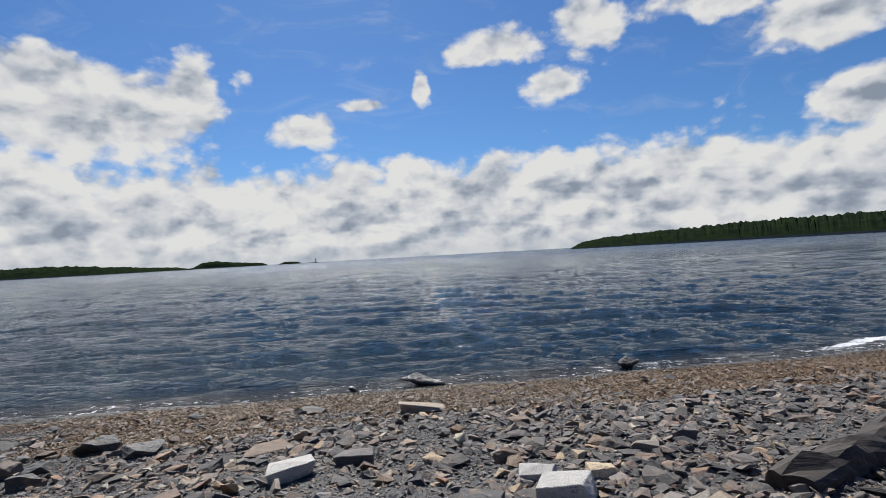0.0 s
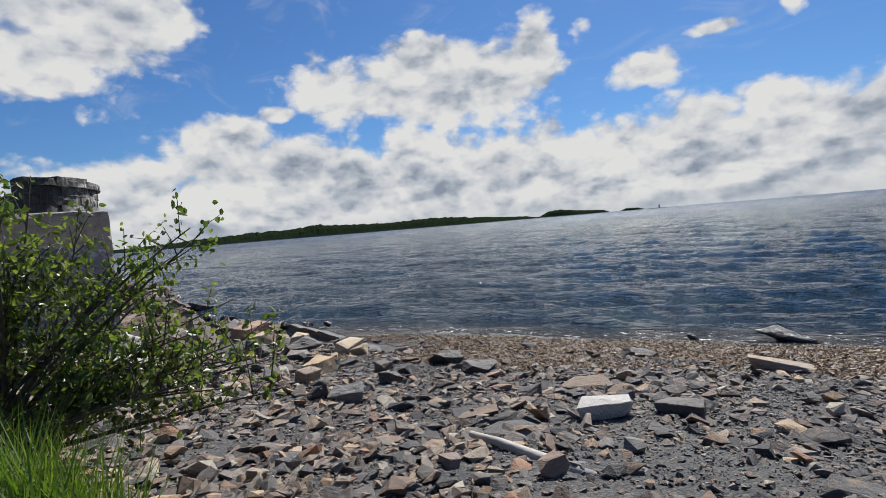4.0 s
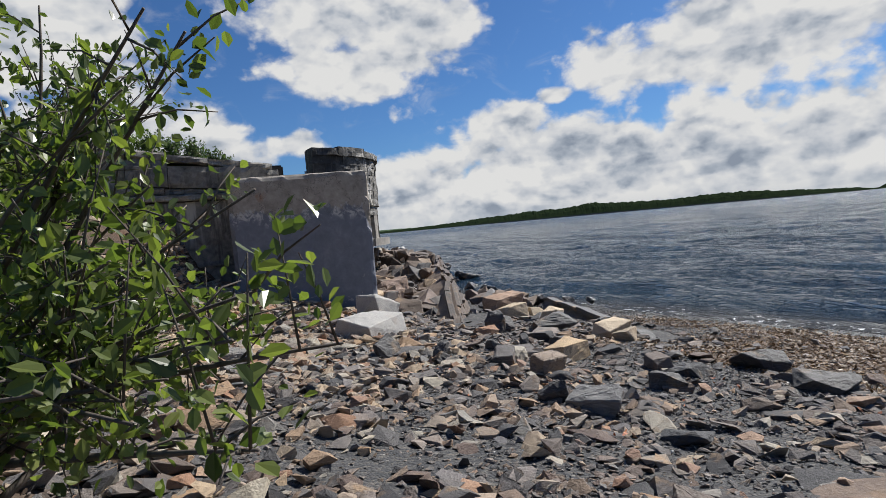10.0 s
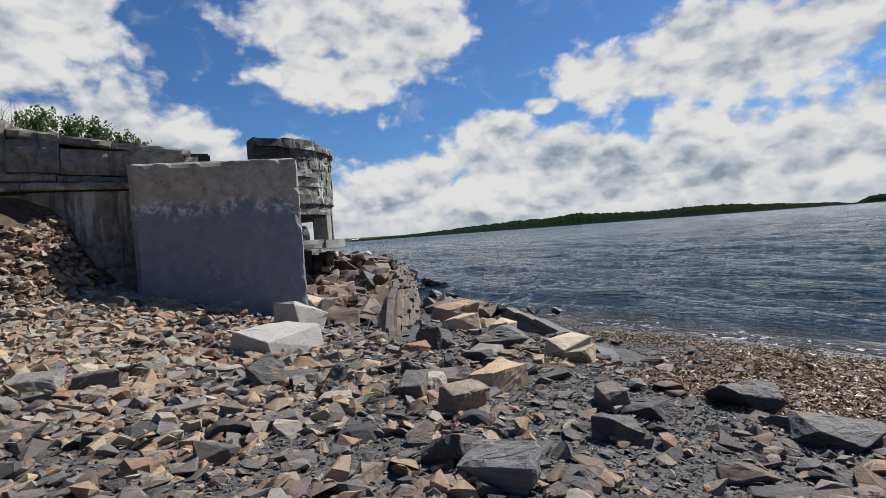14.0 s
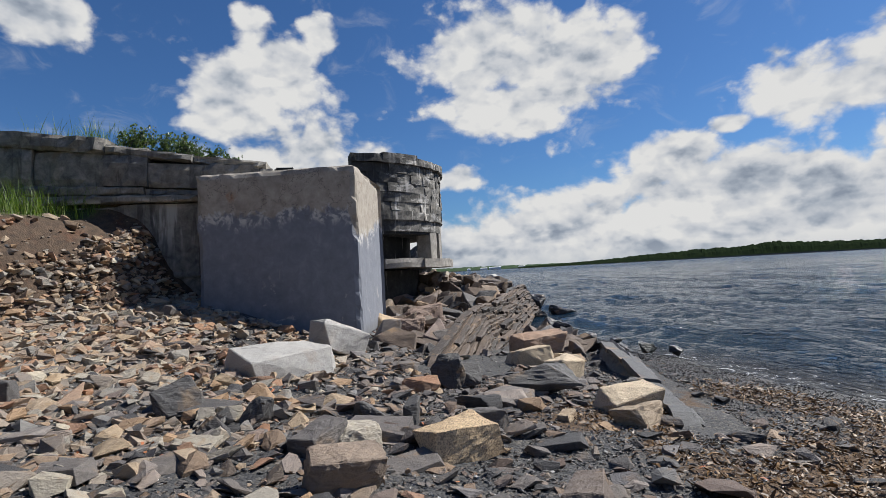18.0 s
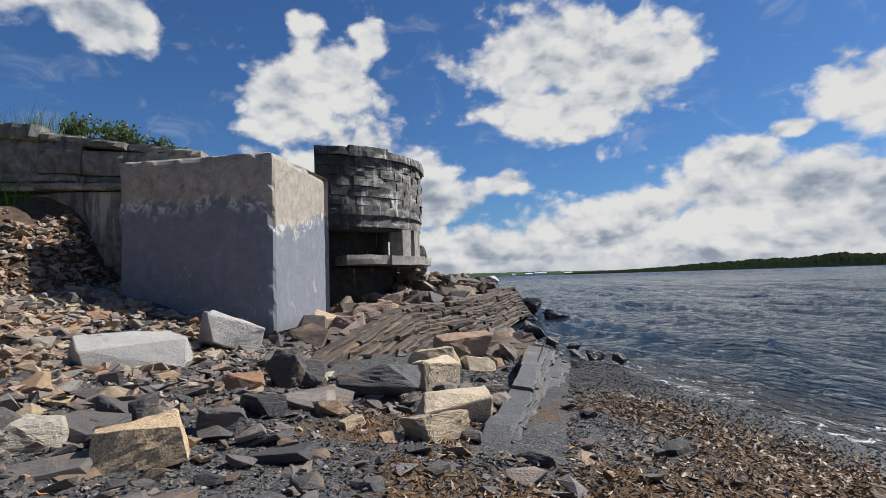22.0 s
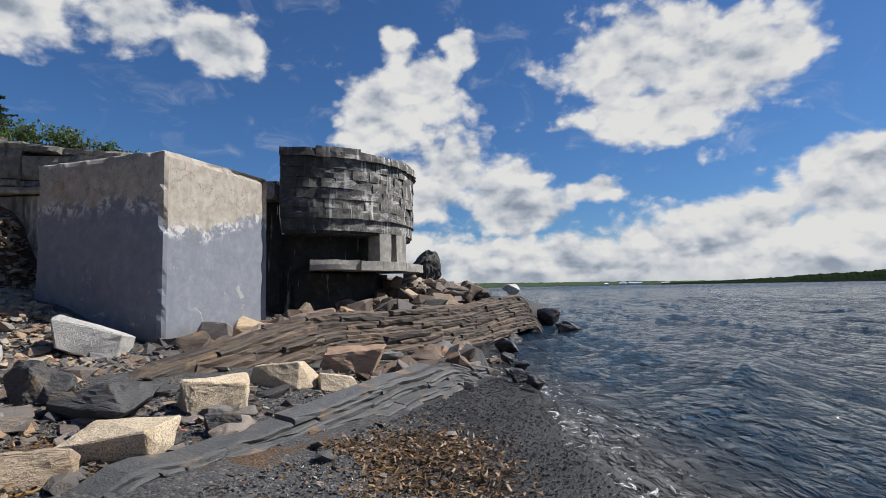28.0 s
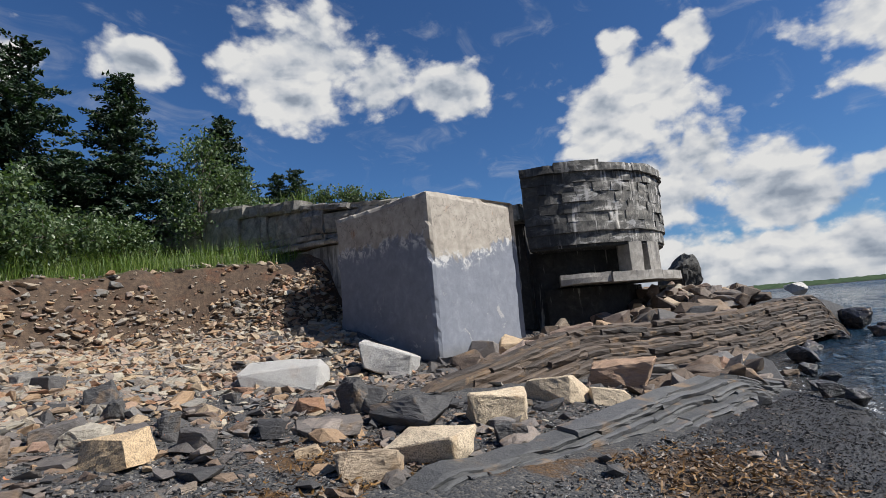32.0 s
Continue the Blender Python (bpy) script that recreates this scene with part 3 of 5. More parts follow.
def boulder_mesh(name, seed, mat, dims, n=16, cuts=2, wear=0.035, box=0.6):
    """A larger rock: an angular hull, cut finer, worn and roughened."""
    rng = np.random.default_rng(seed)
    v, f = hull_stone(rng, n, box)
    v = v / np.ptp(v, axis=0) * np.array(dims)
    bm = bmesh.new()
    vs = [bm.verts.new(q) for q in v]
    for t in f:
        bm.faces.new([vs[i] for i in t])
    bmesh.ops.dissolve_limit(bm, angle_limit=0.20, verts=bm.verts, edges=bm.edges)
    bmesh.ops.bevel(bm, geom=list(bm.edges), offset=min(dims) * 0.028, segments=1, affect="EDGES", clamp_overlap=True)
    bmesh.ops.triangulate(bm, faces=bm.faces)
    for k in range(cuts + 1):
        bmesh.ops.subdivide_edges(bm, edges=[e for e in bm.edges if e.calc_length() > max(dims) * (0.30, 0.16, 0.085)[min(k, 2)]], cuts=1, use_grid_fill=True)
        bmesh.ops.triangulate(bm, faces=bm.faces)
    s = 2.2 / max(dims)
    bm.normal_update()
    moved = []
    for q in bm.verts:
        c = q.co * s + Vector((seed * 3.1, 0, 0))
        broad = noise.fractal(c, 1.0, 2.1, 3)
        chip = noise.fractal(c * 4.0, 0.7, 2.2, 3)
        ledge = math.floor((q.co.z / dims[2] + 0.12 * broad) * 5.0)
        step_ = 0.5 * math.sin(ledge * 12.9898 + seed * 4.1)
        moved.append(q.normal * min(dims) * wear * (1.6 * broad + 0.9 * chip + 0.7 * step_ * (1 - abs(q.normal.z))))
    for q, d in zip(bm.verts, moved):
        q.co += d
    return from_bm(name, bm, mat)


def tube(bm, pts, r0, r1, sides=6):
    """A tapered stem along points."""
    rings = []
    for k, p in enumerate(pts):
        p = Vector(p)
        d = (Vector(pts[min(k + 1, len(pts) - 1)]) - Vector(pts[max(k - 1, 0)])).normalized()
        a = d.orthogonal().normalized()
        b = d.cross(a)
        r = r0 + (r1 - r0) * k / (len(pts) - 1)
        rings.append([bm.verts.new(p + (a * math.cos(t) + b * math.sin(t)) * r) for t in np.linspace(0, 2 * math.pi, sides, endpoint=False)])
    for q, s in zip(rings, rings[1:]):
        for k in range(sides):
            bm.faces.new((q[k], q[(k + 1) % sides], s[(k + 1) % sides], s[k]))
    bm.faces.new(rings[0][::-1]), bm.faces.new(rings[-1])


# ---------------------------------------------------------------- the lie of the land
LIP_X = [-4600, -200, -60, -30, -16.6, -16, -14.5, -12, -10, -8, -6, -4.5, -2.0, -1.2, -0.3, 3, 20, 60, 200]
LIP_Y = [-4150, -165, -27, -1, -0.5, -0.8, -1.6, -2.7, -3.1, -2.6, -2.0, -1.45, -1.2, -2.8, -4.6, -6.2, -8, -8, -30]
LIP_Z = [9, 6, 5, 4.6, 4.2, 3.7, 3.6, 3.45, 3.2, 2.9, 2.55, 2.35, 2.2, 2.3, 2.5, 2.8, 3.5, 4, 6]


def shoreline(x):
    p, q = np.maximum(x, 0), np.maximum(-14 - x, 0)
    return 11.85 + 0.13 * np.clip(x + 4, 0, 5) + 0.03 * p + 0.006 * np.minimum(p, 28) ** 2 - 0.25 * np.minimum(q, 6) - 0.02 * q - 0.9 * ease(-x, 6.5, 13) - 0.9 * np.maximum(-30 - x, 0) + 0.25 * lattice(x * 0.35, 0 * x, 5)


def wall_top(y):
    """Height of the sea wall's top along its length."""
    return np.interp(y, [-9, -6.9, -3.7, -1.2, 0.9, 2.45], [6.15, 6.0, 5.75, 5.48, 5.14, 4.9])


def land(x, y):
    """Height of the ground, and how much it is soil and turf."""
    d = shoreline(x) - y
    steep = ease(x, -5.5, -0.5)
    beach = np.where(d > 0, 0.02 + (0.105 + 0.028 * steep) * np.minimum(d, 10) + (0.2 - 0.08 * steep) * np.clip(d - 10, 0, 6), np.maximum(0.11 * d, -7))
    # rubble banked up against the wall and under the gun position
    beach = beach + 0.75 * ease(-x, 11.5, 16.0) * ease(y, 5.2, 1.5) * ease(y, -3.5, 0)
    behind = 5.5 - 0.447 * (x + 11.6)                      # line of the slate ridge
    beach = beach + (1.2 * ease(-x, 18.5, 24.0) * ease(-x, 34, 28) * ease(y, 5.0, 7.6) + 0.35 * ease(-x, 15.5, 18)) * ease(y, behind + 0.15, behind - 0.7)
    lip_y, lip_z = np.interp(x, LIP_X, LIP_Y), np.interp(x, LIP_X, LIP_Z)
    s = lip_y + 0.25 * rough_field(x * 0.9, y * 0.9, 3, 3) - y
    run = 1.25 + 0.2 * lattice(x * 0.7, 0 * x, 8) + 0.8 * ease(-x, 12.5, 15.5)
    top = lip_z + 0.14 * np.clip(s, 0, 14) + 0.12 * rough_field(x * 0.5, y * 0.5, 11)
    rise = ease(s, -run, 0.0)
    h = beach + np.maximum(top - beach, 0) * rise
    # the ground behind the sea wall and the gun position
    back = ease(-x, 16.35, 16.55) * ease(-y, -2.6, -2.2) * ease(-x, 31, 27)
    plateau = wall_top(y) - 0.08 + 0.10 * np.clip(-16.9 - x, 0, 5) + 0.1 * rough_field(x * 0.4, y * 0.4, 21)
    h = h + (np.maximum(plateau, h) - h) * back
    h = h + 0.035 * rough_field(x * 1.7, y * 1.7, 31) * ease(d, -1, 1)
    soil = np.clip(ease(s, -run * 1.15, -run * 0.8) + 0.0, 0, 1)
    turf = np.maximum(ease(s, -0.12, 0.25), back)
    return h, soil, turf


def land_z(x, y):
    return land(np.asarray(x, float), np.asarray(y, float))[0]


def wrack(x, y):
    """How thickly dried seaweed lies."""
    d = shoreline(x) - y
    p = 0.95 + 0.6 * rough_field(x * 0.45, y * 0.8, 91, 3)
    band = ease(d, 0.3, 0.8) * ease(d, 5.6, 4.5) * ease(x, -9.5, -5.5)
    low = 0.8 * ease(d, 0.5, 1.1) * ease(d, 2.6, 1.6) * ease(-x, 6, 8) * ease(x, -11.5, -10)
    spots = 0.5 * ease(rough_field(x * 1.3, y * 1.3, 95, 3), 0.35, 0.7) * ease(-x, 5, 7) * ease(x, -11.5, -10) * ease(y, 4.5, 6) * ease(d, 0.5, 1)
    return np.clip(band * p + low * p + spots, 0, 1) * ease(x, 40, 24)


xs = np.concatenate([reach(-45, -4500, 1.0, 1.35)[::-1], spread(-45, -22, 0.45), spread(-22, 8, 0.13), spread(8, 45, 0.5), reach(44.6, 4500, 1.0, 1.35)])
ys = np.concatenate([reach(-12, -4500, 0.6, 1.3)[::-1], spread(-12, -5, 0.35), spread(-5, 13, 0.13), spread(13, 30, 0.5), reach(29.6, 4500, 1.0, 1.4)])
me, X, Y, Z = grid_mesh("ground", xs, ys, lambda a, b: land(a, b)[0], M_GROUND)
_, soil, turf = land(X, Y)
for key, val in (("soil", soil), ("turf", turf), ("damp", ease(shoreline(X) - Y, 1.5 + 0.3 * lattice(X, Y, 4) + 1.0 * ease(-X, 6.5, 9.5), 0.6 + 0.6 * ease(-X, 6.5, 9.5))), ("weed", wrack(X, Y))):
    me.attributes.new(key, "FLOAT", "POINT").data.foreach_set("value", val.astype(np.float32).ravel())
thing("ground", "grey shingle beach rising to a soil bank with rough turf", "ground", kind="structure", data=me)


def swell(x, y):
    """The sea's surface: short wind waves that run in to the beach."""
    d = y - shoreline(x)
    u = 0.35 * x + 0.94 * y
    h = 0
    for k, (lam, amp, turn) in enumerate(((9.0, 0.12, 0.0), (5.3, 0.10, 0.35), (3.1, 0.075, -0.3), (1.7, 0.045, 0.6), (0.95, 0.022, -0.6))):
        c, s_ = math.cos(turn), math.sin(turn)
        q = (0.35 * c - 0.94 * s_) * x + (0.94 * c + 0.35 * s_) * y
        ph = 2 * math.pi * q / lam + 1.9 * lattice(x / (lam * 1.7), y / (lam * 1.2), 40 + k) + k
        h = h + amp * (1 - np.abs(np.sin(ph / 2))) ** 1.3 * (0.55 + 0.45 * lattice(x / (lam * 2.2), y / lam, 50 + k)) * 1.8
    fade = ease(d, -0.3, 3.0)
    return 0.005 + (h - 0.06) * (0.12 + 0.88 * fade) * (1 - ease(np.hypot(x, y), 90, 260)), h


wx = np.concatenate([reach(-60, -4500, 0.6, 1.12)[::-1], spread(-60, -30, 0.5), spread(-30, 25, 0.18), reach(24.9, 4500, 0.3, 1.10)])
wy = np.concatenate([spread(9.5, 34, 0.13), reach(34, 4600, 0.15, 1.035)])
me, X, Y, Z = grid_mesh("sea", wx, wy, lambda a, b: swell(a, b)[0], M_WATER)
depth = Y - shoreline(X)
crest = swell(X, Y)[1]
crest = (crest - crest.min()) / np.ptp(crest) + 0.35 * (lattice(X / 6, Y / 4, 77) - 0.35)
for key, val in (("shore", ease(depth, 2.6, 0.0)), ("crest", crest), ("surf", ease(np.abs(depth - 0.75 - 0.25 * lattice(X * 0.4, 0 * X, 66)), 0.45, 0.1) * ease(X, -1.5, 2.5) * (0.75 + 0.25 * lattice(X * 0.3, Y, 67)))):
    me.attributes.new(key, "FLOAT", "POINT").data.foreach_set("value", val.astype(np.float32).ravel())
thing("water", "choppy blue-grey sea with sparkling wavelets and thin surf", "sea", kind="structure", data=me)


# ---------------------------------------------------------------- distance
def far_hill(name, label, profile, dist, depth, mat, seed, bumps=0.07):
    """A wooded shore far off: profile gives azimuth and height in degrees."""
    azs = np.arange(profile[0][0], profile[-1][0] + 1e-6, 0.12)
    els = np.interp(azs, [p[0] for p in profile], [p[1] for p in profile])
    V, rows = [], [(0.0, 0.0), (0.004, 0.10), (0.10, 0.55), (0.22, 0.82), (0.45, 1.0), (0.8, 0.9), (1.0, 0.0)]
    for j, (back, up) in enumerate(rows):
        D = dist + depth * back
        hh = dist * np.tan(np.radians(els))
        wood = 1 + bumps * rough_field(azs * 3.2 + j * 3.3, azs * 0 + j, seed, 4) + bumps * 0.6 * lattice(azs * 9.0, azs * 0 + j, seed + 9)
        z = hh * up * (wood if 0.2 < up else 1.0) + (0.0 if up else -1.5)
        V.append(np.stack([-3 - D * np.sin(np.radians(azs)), 4 + D * np.cos(np.radians(azs)), z], -1))
    V = np.array(V)
    i = np.arange(V.shape[0] * V.shape[1]).reshape(V.shape[:2])
    quads = np.stack([i[:-1, :-1], i[1:, :-1], i[1:, 1:], i[:-1, 1:]], -1).reshape(-1, 4)
    me = mesh_from(name, V.reshape(-1, 3), quads, mat)
    me.materials.append(M_SCREE)
    me.polygons.foreach_set("material_index", np.repeat([1, 0, 0, 0, 0, 0], V.shape[1] - 1).astype(np.int32))
    return thing(name, label, "headland", kind="structure", data=me)


far_hill("backdrop_headland", "dark green wooded headland across the bay", [(-75, 2.6), (-60, 2.3), (-38, 2.05), (-30, 1.95), (-24, 1.6), (-18, 1.2), (-15.2, 0.75), (-14.0, 0.05)], 1150, 420, M_FOREST, 61)
far_hill("backdrop_island", "low wooded island on the horizon", [(17.6, 0.02), (18.2, 0.3), (20.5, 0.45), (22.5, 0.72), (23.7, 0.62), (24.6, 0.12), (25.3, 0.1)], 2400, 200, M_FOREST, 62)
far_hill("backdrop_islet", "small low islet on the horizon", [(14.2, 0.02), (14.8, 0.2), (16.0, 0.26), (16.6, 0.02)], 2400, 60, M_FOREST, 63)
far_hill("backdrop_far_shore", "long dark wooded shore across the water", [(24.6, 0.05), (26, 0.32), (29, 0.5), (34, 0.95), (36.5, 1.05), (40.5, 0.9), (46, 1.1), (48, 1.3), (51, 1.0), (54, 1.0), (58, 0.8), (63, 0.5), (67, 0.32), (72, 0.2)], 2000, 380, M_FOREST, 64)
far_hill("backdrop_meadow_shore", "pale green farmland shore far across the bay", [(62, 0.15), (66, 0.32), (74, 0.42), (82, 0.45), (92, 0.55), (100, 0.7), (112, 0.9)], 3000, 500, M_FARSHORE, 65, 0.07)


def box_bm(sx, sy, sz, bevel=0.0):
    bm = bmesh.new()
    bmesh.ops.create_cube(bm, size=1.0, matrix=Matrix.Diagonal((sx, sy, sz, 1)))
    if bevel:
        bmesh.ops.bevel(bm, geom=list(bm.edges), offset=bevel, segments=2, affect="EDGES")
    return bm


def shed(az_deg, width, height):
    D = 2960
    at = pose(-3 - D * math.sin(radians(az_deg)), 4 + D * math.cos(radians(az_deg)), 2, 0, 0, az_deg)
    ob = thing("warehouse", "long white metal warehouse on the far shore", "building", "warehouses on the far shore", m=at)
    part("wall", from_bm("shed_wall", box_bm(width, 25, height), M_SHED), ob, m=pose(0, 0, height / 2))
    bm = bmesh.new()
    v = [bm.verts.new(q) for q in ((-width / 2, -13, height), (width / 2, -13, height), (width / 2, 13, height), (-width / 2, 13, height), (-width / 2, 0, height + 3), (width / 2, 0, height + 3))]
    for q in ((0, 1, 5, 4), (2, 3, 4, 5), (0, 4, 3), (1, 2, 5)):
        bm.faces.new([v[k] for k in q])
    part("roof", from_bm("shed_roof", bm, M_SHED), ob)


for a_, w_, h_ in ((75.6, 40, 9), (74.4, 66, 11), (71.6, 40, 9), (77.2, 20, 8)):
    shed(a_, w_, h_)
light = thing("lighthouse", "tiny white lighthouse on a low spit at the horizon", "lighthouse", m=pose(-3 - 2300 * math.sin(radians(12.9)), 4 + 2300 * math.cos(radians(12.9)), 0))
bm = bmesh.new()
tube(bm, [(0, 0, 0), (0, 0, 14)], 3.2, 2.0, 10)
part("tower", from_bm("lighthouse_tower", bm, M_SHED), light)
bm = bmesh.new()
tube(bm, [(0, 0, 14), (0, 0, 16.5), (0, 0, 18)], 1.7, 0.4, 10)
part("lantern", from_bm("lighthouse_lantern", bm, M_RUST), light, "dark lantern house")
thing("spit", "thin rocky spit running out from the islet", "spit", kind="structure", data=boulder_mesh("spit", 5, M_SCREE, (120, 14, 5), 20), m=pose(-3 - 2300 * math.sin(radians(12.6)), 4 + 2300 * math.cos(radians(12.6)), 0, 0, 0, 12.6))
boat = thing("fishing_boat", "small dark fishing boat far out on the sea", "boat", m=pose(172, 1400, 0.2, 0, 0, 80))
part("hull", boulder_mesh("boat_hull", 8, M_RUST, (9, 3, 2), 18, 1, 0.01), boat)
part("wheelhouse", from_bm("boat_house", box_bm(2.4, 2, 3.0, 0.15), M_CHAR), boat, m=pose(1.5, 0, 2.0))

# ---------------------------------------------------------------- concrete works
# fallen concrete block
BLOCK_X, BLOCK_Y, BLOCK_TURN = -16.26, 3.37, -14.9
block = thing("concrete_block", "massive square concrete block, lower half painted blue-grey, flaking", "concrete block", m=pose(BLOCK_X, BLOCK_Y, 0.80, 0, 0, BLOCK_TURN))
bm = bmesh.new()
bmesh.ops.create_cube(bm, size=1.0, matrix=Matrix.Translation((0, 0, 1.79)) @ Matrix.Diagonal((3.10, 3.38, 3.62, 1)))
bmesh.ops.subdivide_edges(bm, edges=list(bm.edges), cuts=27, use_grid_fill=True)
for v in bm.verts:
    c = v.co - Vector((0, 0, 1.79))
    q = sorted((abs(c.x) / 1.55, abs(c.y) / 1.69, abs(c.z) / 1.81))
    amp = 0.006
    if q[1] > 0.985:
        amp = 0.055
        v.co -= Vector((math.copysign(0.02, c.x) if abs(c.x) > 1.48 else 0, math.copysign(0.02, c.y) if abs(c.y) > 1.6 else 0, math.copysign(0.02, c.z) if abs(c.z) > 1.7 else 0))
    k = noise.fractal(v.co * 2.3, 1.0, 2.1, 4)
    v.co -= c.normalized() * amp * max(k + 0.25, 0) * 1.6
    if c.y > 1.6:
        v.co.y -= 0.06 * (1.55 - c.x)
    if c.z < -1.7 and c.y > 1.6:
        v.co.z += 0.10 + 0.09 * noise.noise(Vector((c.x * 5, 0, 0)))
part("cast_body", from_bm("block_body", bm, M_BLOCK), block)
bm = box_bm(2.7, 3.0, 0.35, 0.08)
part("footing", from_bm("block_footing", bm, M_SLAB), block, "broken dark footing", pose(0, 0, -0.1))
rng = np.random.default_rng(4)
for k in range(7):
    bm = bmesh.new()
    y0 = -1.25 + k * 0.40
    tube(bm, [(y0, 1.62, 0.1), (y0 + 0.05, 1.74, 0.04), (y0 + rng.uniform(-0.1, 0.1), 1.8, -0.06)], 0.012, 0.009, 5)
    part("rebar", from_bm("rebar", bm, M_RUST), block, "rusty reinforcing bar")

# sea wall in the bank
WALL_X = -16.25
wall = thing("wall_sea", "old stained concrete retaining wall with broken ledges and white streaks", "retaining wall", kind="structure")
rng = np.random.default_rng(7)
wy_, wz_ = np.linspace(-9.0, 2.75, 190), np.linspace(0.6, 4.25, 90)
GY, GZ = np.meshgrid(wy_, wz_)
upper = ease(GZ, 3.98, 4.04)
GX = WALL_X + 0.03 * rough_field(GY * 1.5, GZ * 1.5, 82, 4) + upper * -0.15 - 0.16 * ease(np.abs(GZ - 4.0 - 0.05 * lattice(GY, 0 * GY, 84)), 0.05, 0.02)
GX = GX + 0.05 * ease(np.abs(GZ - 2.35), 0.08, 0.03) - 0.5 * ease(GZ, 1.6, 1.0)
i = np.arange(GY.size).reshape(GY.shape)
face = np.stack([i[:-1, :-1], i[:-1, 1:], i[1:, 1:], i[1:, :-1]], -1).reshape(-1, 4)
part("wall_face", mesh_from("wall_face", np.stack([GX, GY, GZ], -1).reshape(-1, 3), face, M_WALL), wall)
part("wall_core", from_bm("wall_core", box_bm(0.8, 11.7, 4.3, 0.02), M_WALL), wall, m=pose(WALL_X - 0.62, -3.12, 2.4))
def rough_slab(rng, ln, deep, thick):
    """A broken slab of a wall course: length along y, front edge chipped."""
    n = max(3, int(ln / 0.17))
    V = []
    for k in range(n + 1):
        y = ln * (k / n - 0.5)
        g = rng.normal(0, 0.024, 4) - (0.03 if k in (0, n) else 0.0)
        V += [(0.0 + g[0] - 0.02, y, thick + rng.normal(0, 0.008)), (0.02 + g[1], y, thick * 0.72), (0.015 + g[2], y, thick * 0.2), (-0.03 + g[3], y, 0.0), (-deep, y, 0.0), (-deep, y, thick)]
    F = [(k * 6 + j, k * 6 + (j + 1) % 6, k * 6 + 6 + (j + 1) % 6, k * 6 + 6 + j) for k in range(n) for j in range(6)]
    F = [q[::-1] for q in F]
    for o in (0, n * 6):
        q = [o + j for j in range(6)]
        F += [(q[0], q[1], q[2], q[3]), (q[0], q[3], q[4], q[5])]
    return mesh_from("wall_slab", V, F, M_WALL)


COURSES = (0.0, 0.13, 0.27, 0.78, 1.0)
for course in range(4):
    y = -9.0 + rng.uniform(-0.5, 0)
    set_back = (0.05, -0.04, 0.02, 0.07)[course]
    lo, hi = COURSES[course], COURSES[course + 1]
    while y < 2.55:
        ln = min(rng.uniform(0.8, 2.8), 2.78 - y)
        za, zb, mid = (4.0 + lo * (float(wall_top(q)) - 4.0) for q in (y, y + ln, y + ln / 2))
        thick_ = (hi - lo) * (float(wall_top(y + ln / 2)) - 4.0)
        if course == 3:
            thick_ *= rng.uniform(0.55, 1.12)
        part("coping_slab" if course == 3 else "wall_slab", rough_slab(rng, ln - 0.018, 0.85, thick_ - 0.012), wall, "rough broken coping slab" if course == 3 else "", pose(WALL_X + 0.06 + set_back + rng.normal(0, 0.035), y + ln / 2, (za + zb) / 2 + rng.normal(0, 0.006), math.degrees(math.atan2(zb - za, ln)), 0, rng.normal(0, 0.8)))
        y += ln
# slab roof that ties the wall to the gun position
roof = thing("roof_slab", "broken concrete roof slab behind the block", "slab", kind="structure")
bm = box_bm(3.6, 3.6, 0.5, 0.05)
part("slab", from_bm("roof_slab", bm, M_WALL), roof, m=pose(-21.6, 2.5, 4.72, 0, 2, 4))
# both walls carry the shadow behind the block as a near-black colour
part("wall", from_bm("roof_wall", box_bm(3.0, 0.5, 3.6, 0.04), M_SHADE_DARK), roof, m=pose(-19.0, 2.9, 3.2, 0, 0, 0))
part("wall", from_bm("roof_wall2", box_bm(3.2, 0.5, 4.0, 0.04), M_SHADE_DARK), roof, m=pose(-22.4, 3.9, 3.1, 0, 0, 3))

# round gun position
TX, TY, TR = -23.7, 4.2, 3.74
tower = thing("gun_emplacement", "ruined round concrete gun emplacement with a dark open slot", "bunker", m=pose(TX, TY, 0))


def arc_piece(r0, r1, a0, a1, z0, z1, seg=6, rag=0.02, seed=0):
    """A curved block between two radii, two angles (degrees) and two heights."""
    bm = bmesh.new()
    rings = []
    for k in range(seg + 1):
        a = radians(a0 + (a1 - a0) * k / seg)
        ring = []
        for j, (r, z) in enumerate(((r0, z0), (r1, z0), (r1, (z0 + z1) / 2), (r1, z1), (r0, z1))):
            g = noise.fractal(Vector((a * 7 + seed, z * 3.1, r)), 1.0, 2.0, 3) * rag
            ring.append(bm.verts.new(((r + (g if j in (1, 2, 3) else 0)) * math.cos(a), (r + (g if j in (1, 2, 3) else 0)) * math.sin(a), z + g * 0.5)))
        rings.append(ring)
    for p, q in zip(rings, rings[1:]):
        for k in range(5):
            bm.faces.new((p[k], p[(k + 1) % 5], q[(k + 1) % 5], q[k]))
    bm.faces.new(rings[0][::-1]), bm.faces.new(rings[-1])
    bmesh.ops.bevel(bm, geom=[e for e in bm.edges if len(e.link_faces) == 2 and e.calc_face_angle(0) > 0.9], offset=0.014, segments=1, affect="EDGES")
    return bm


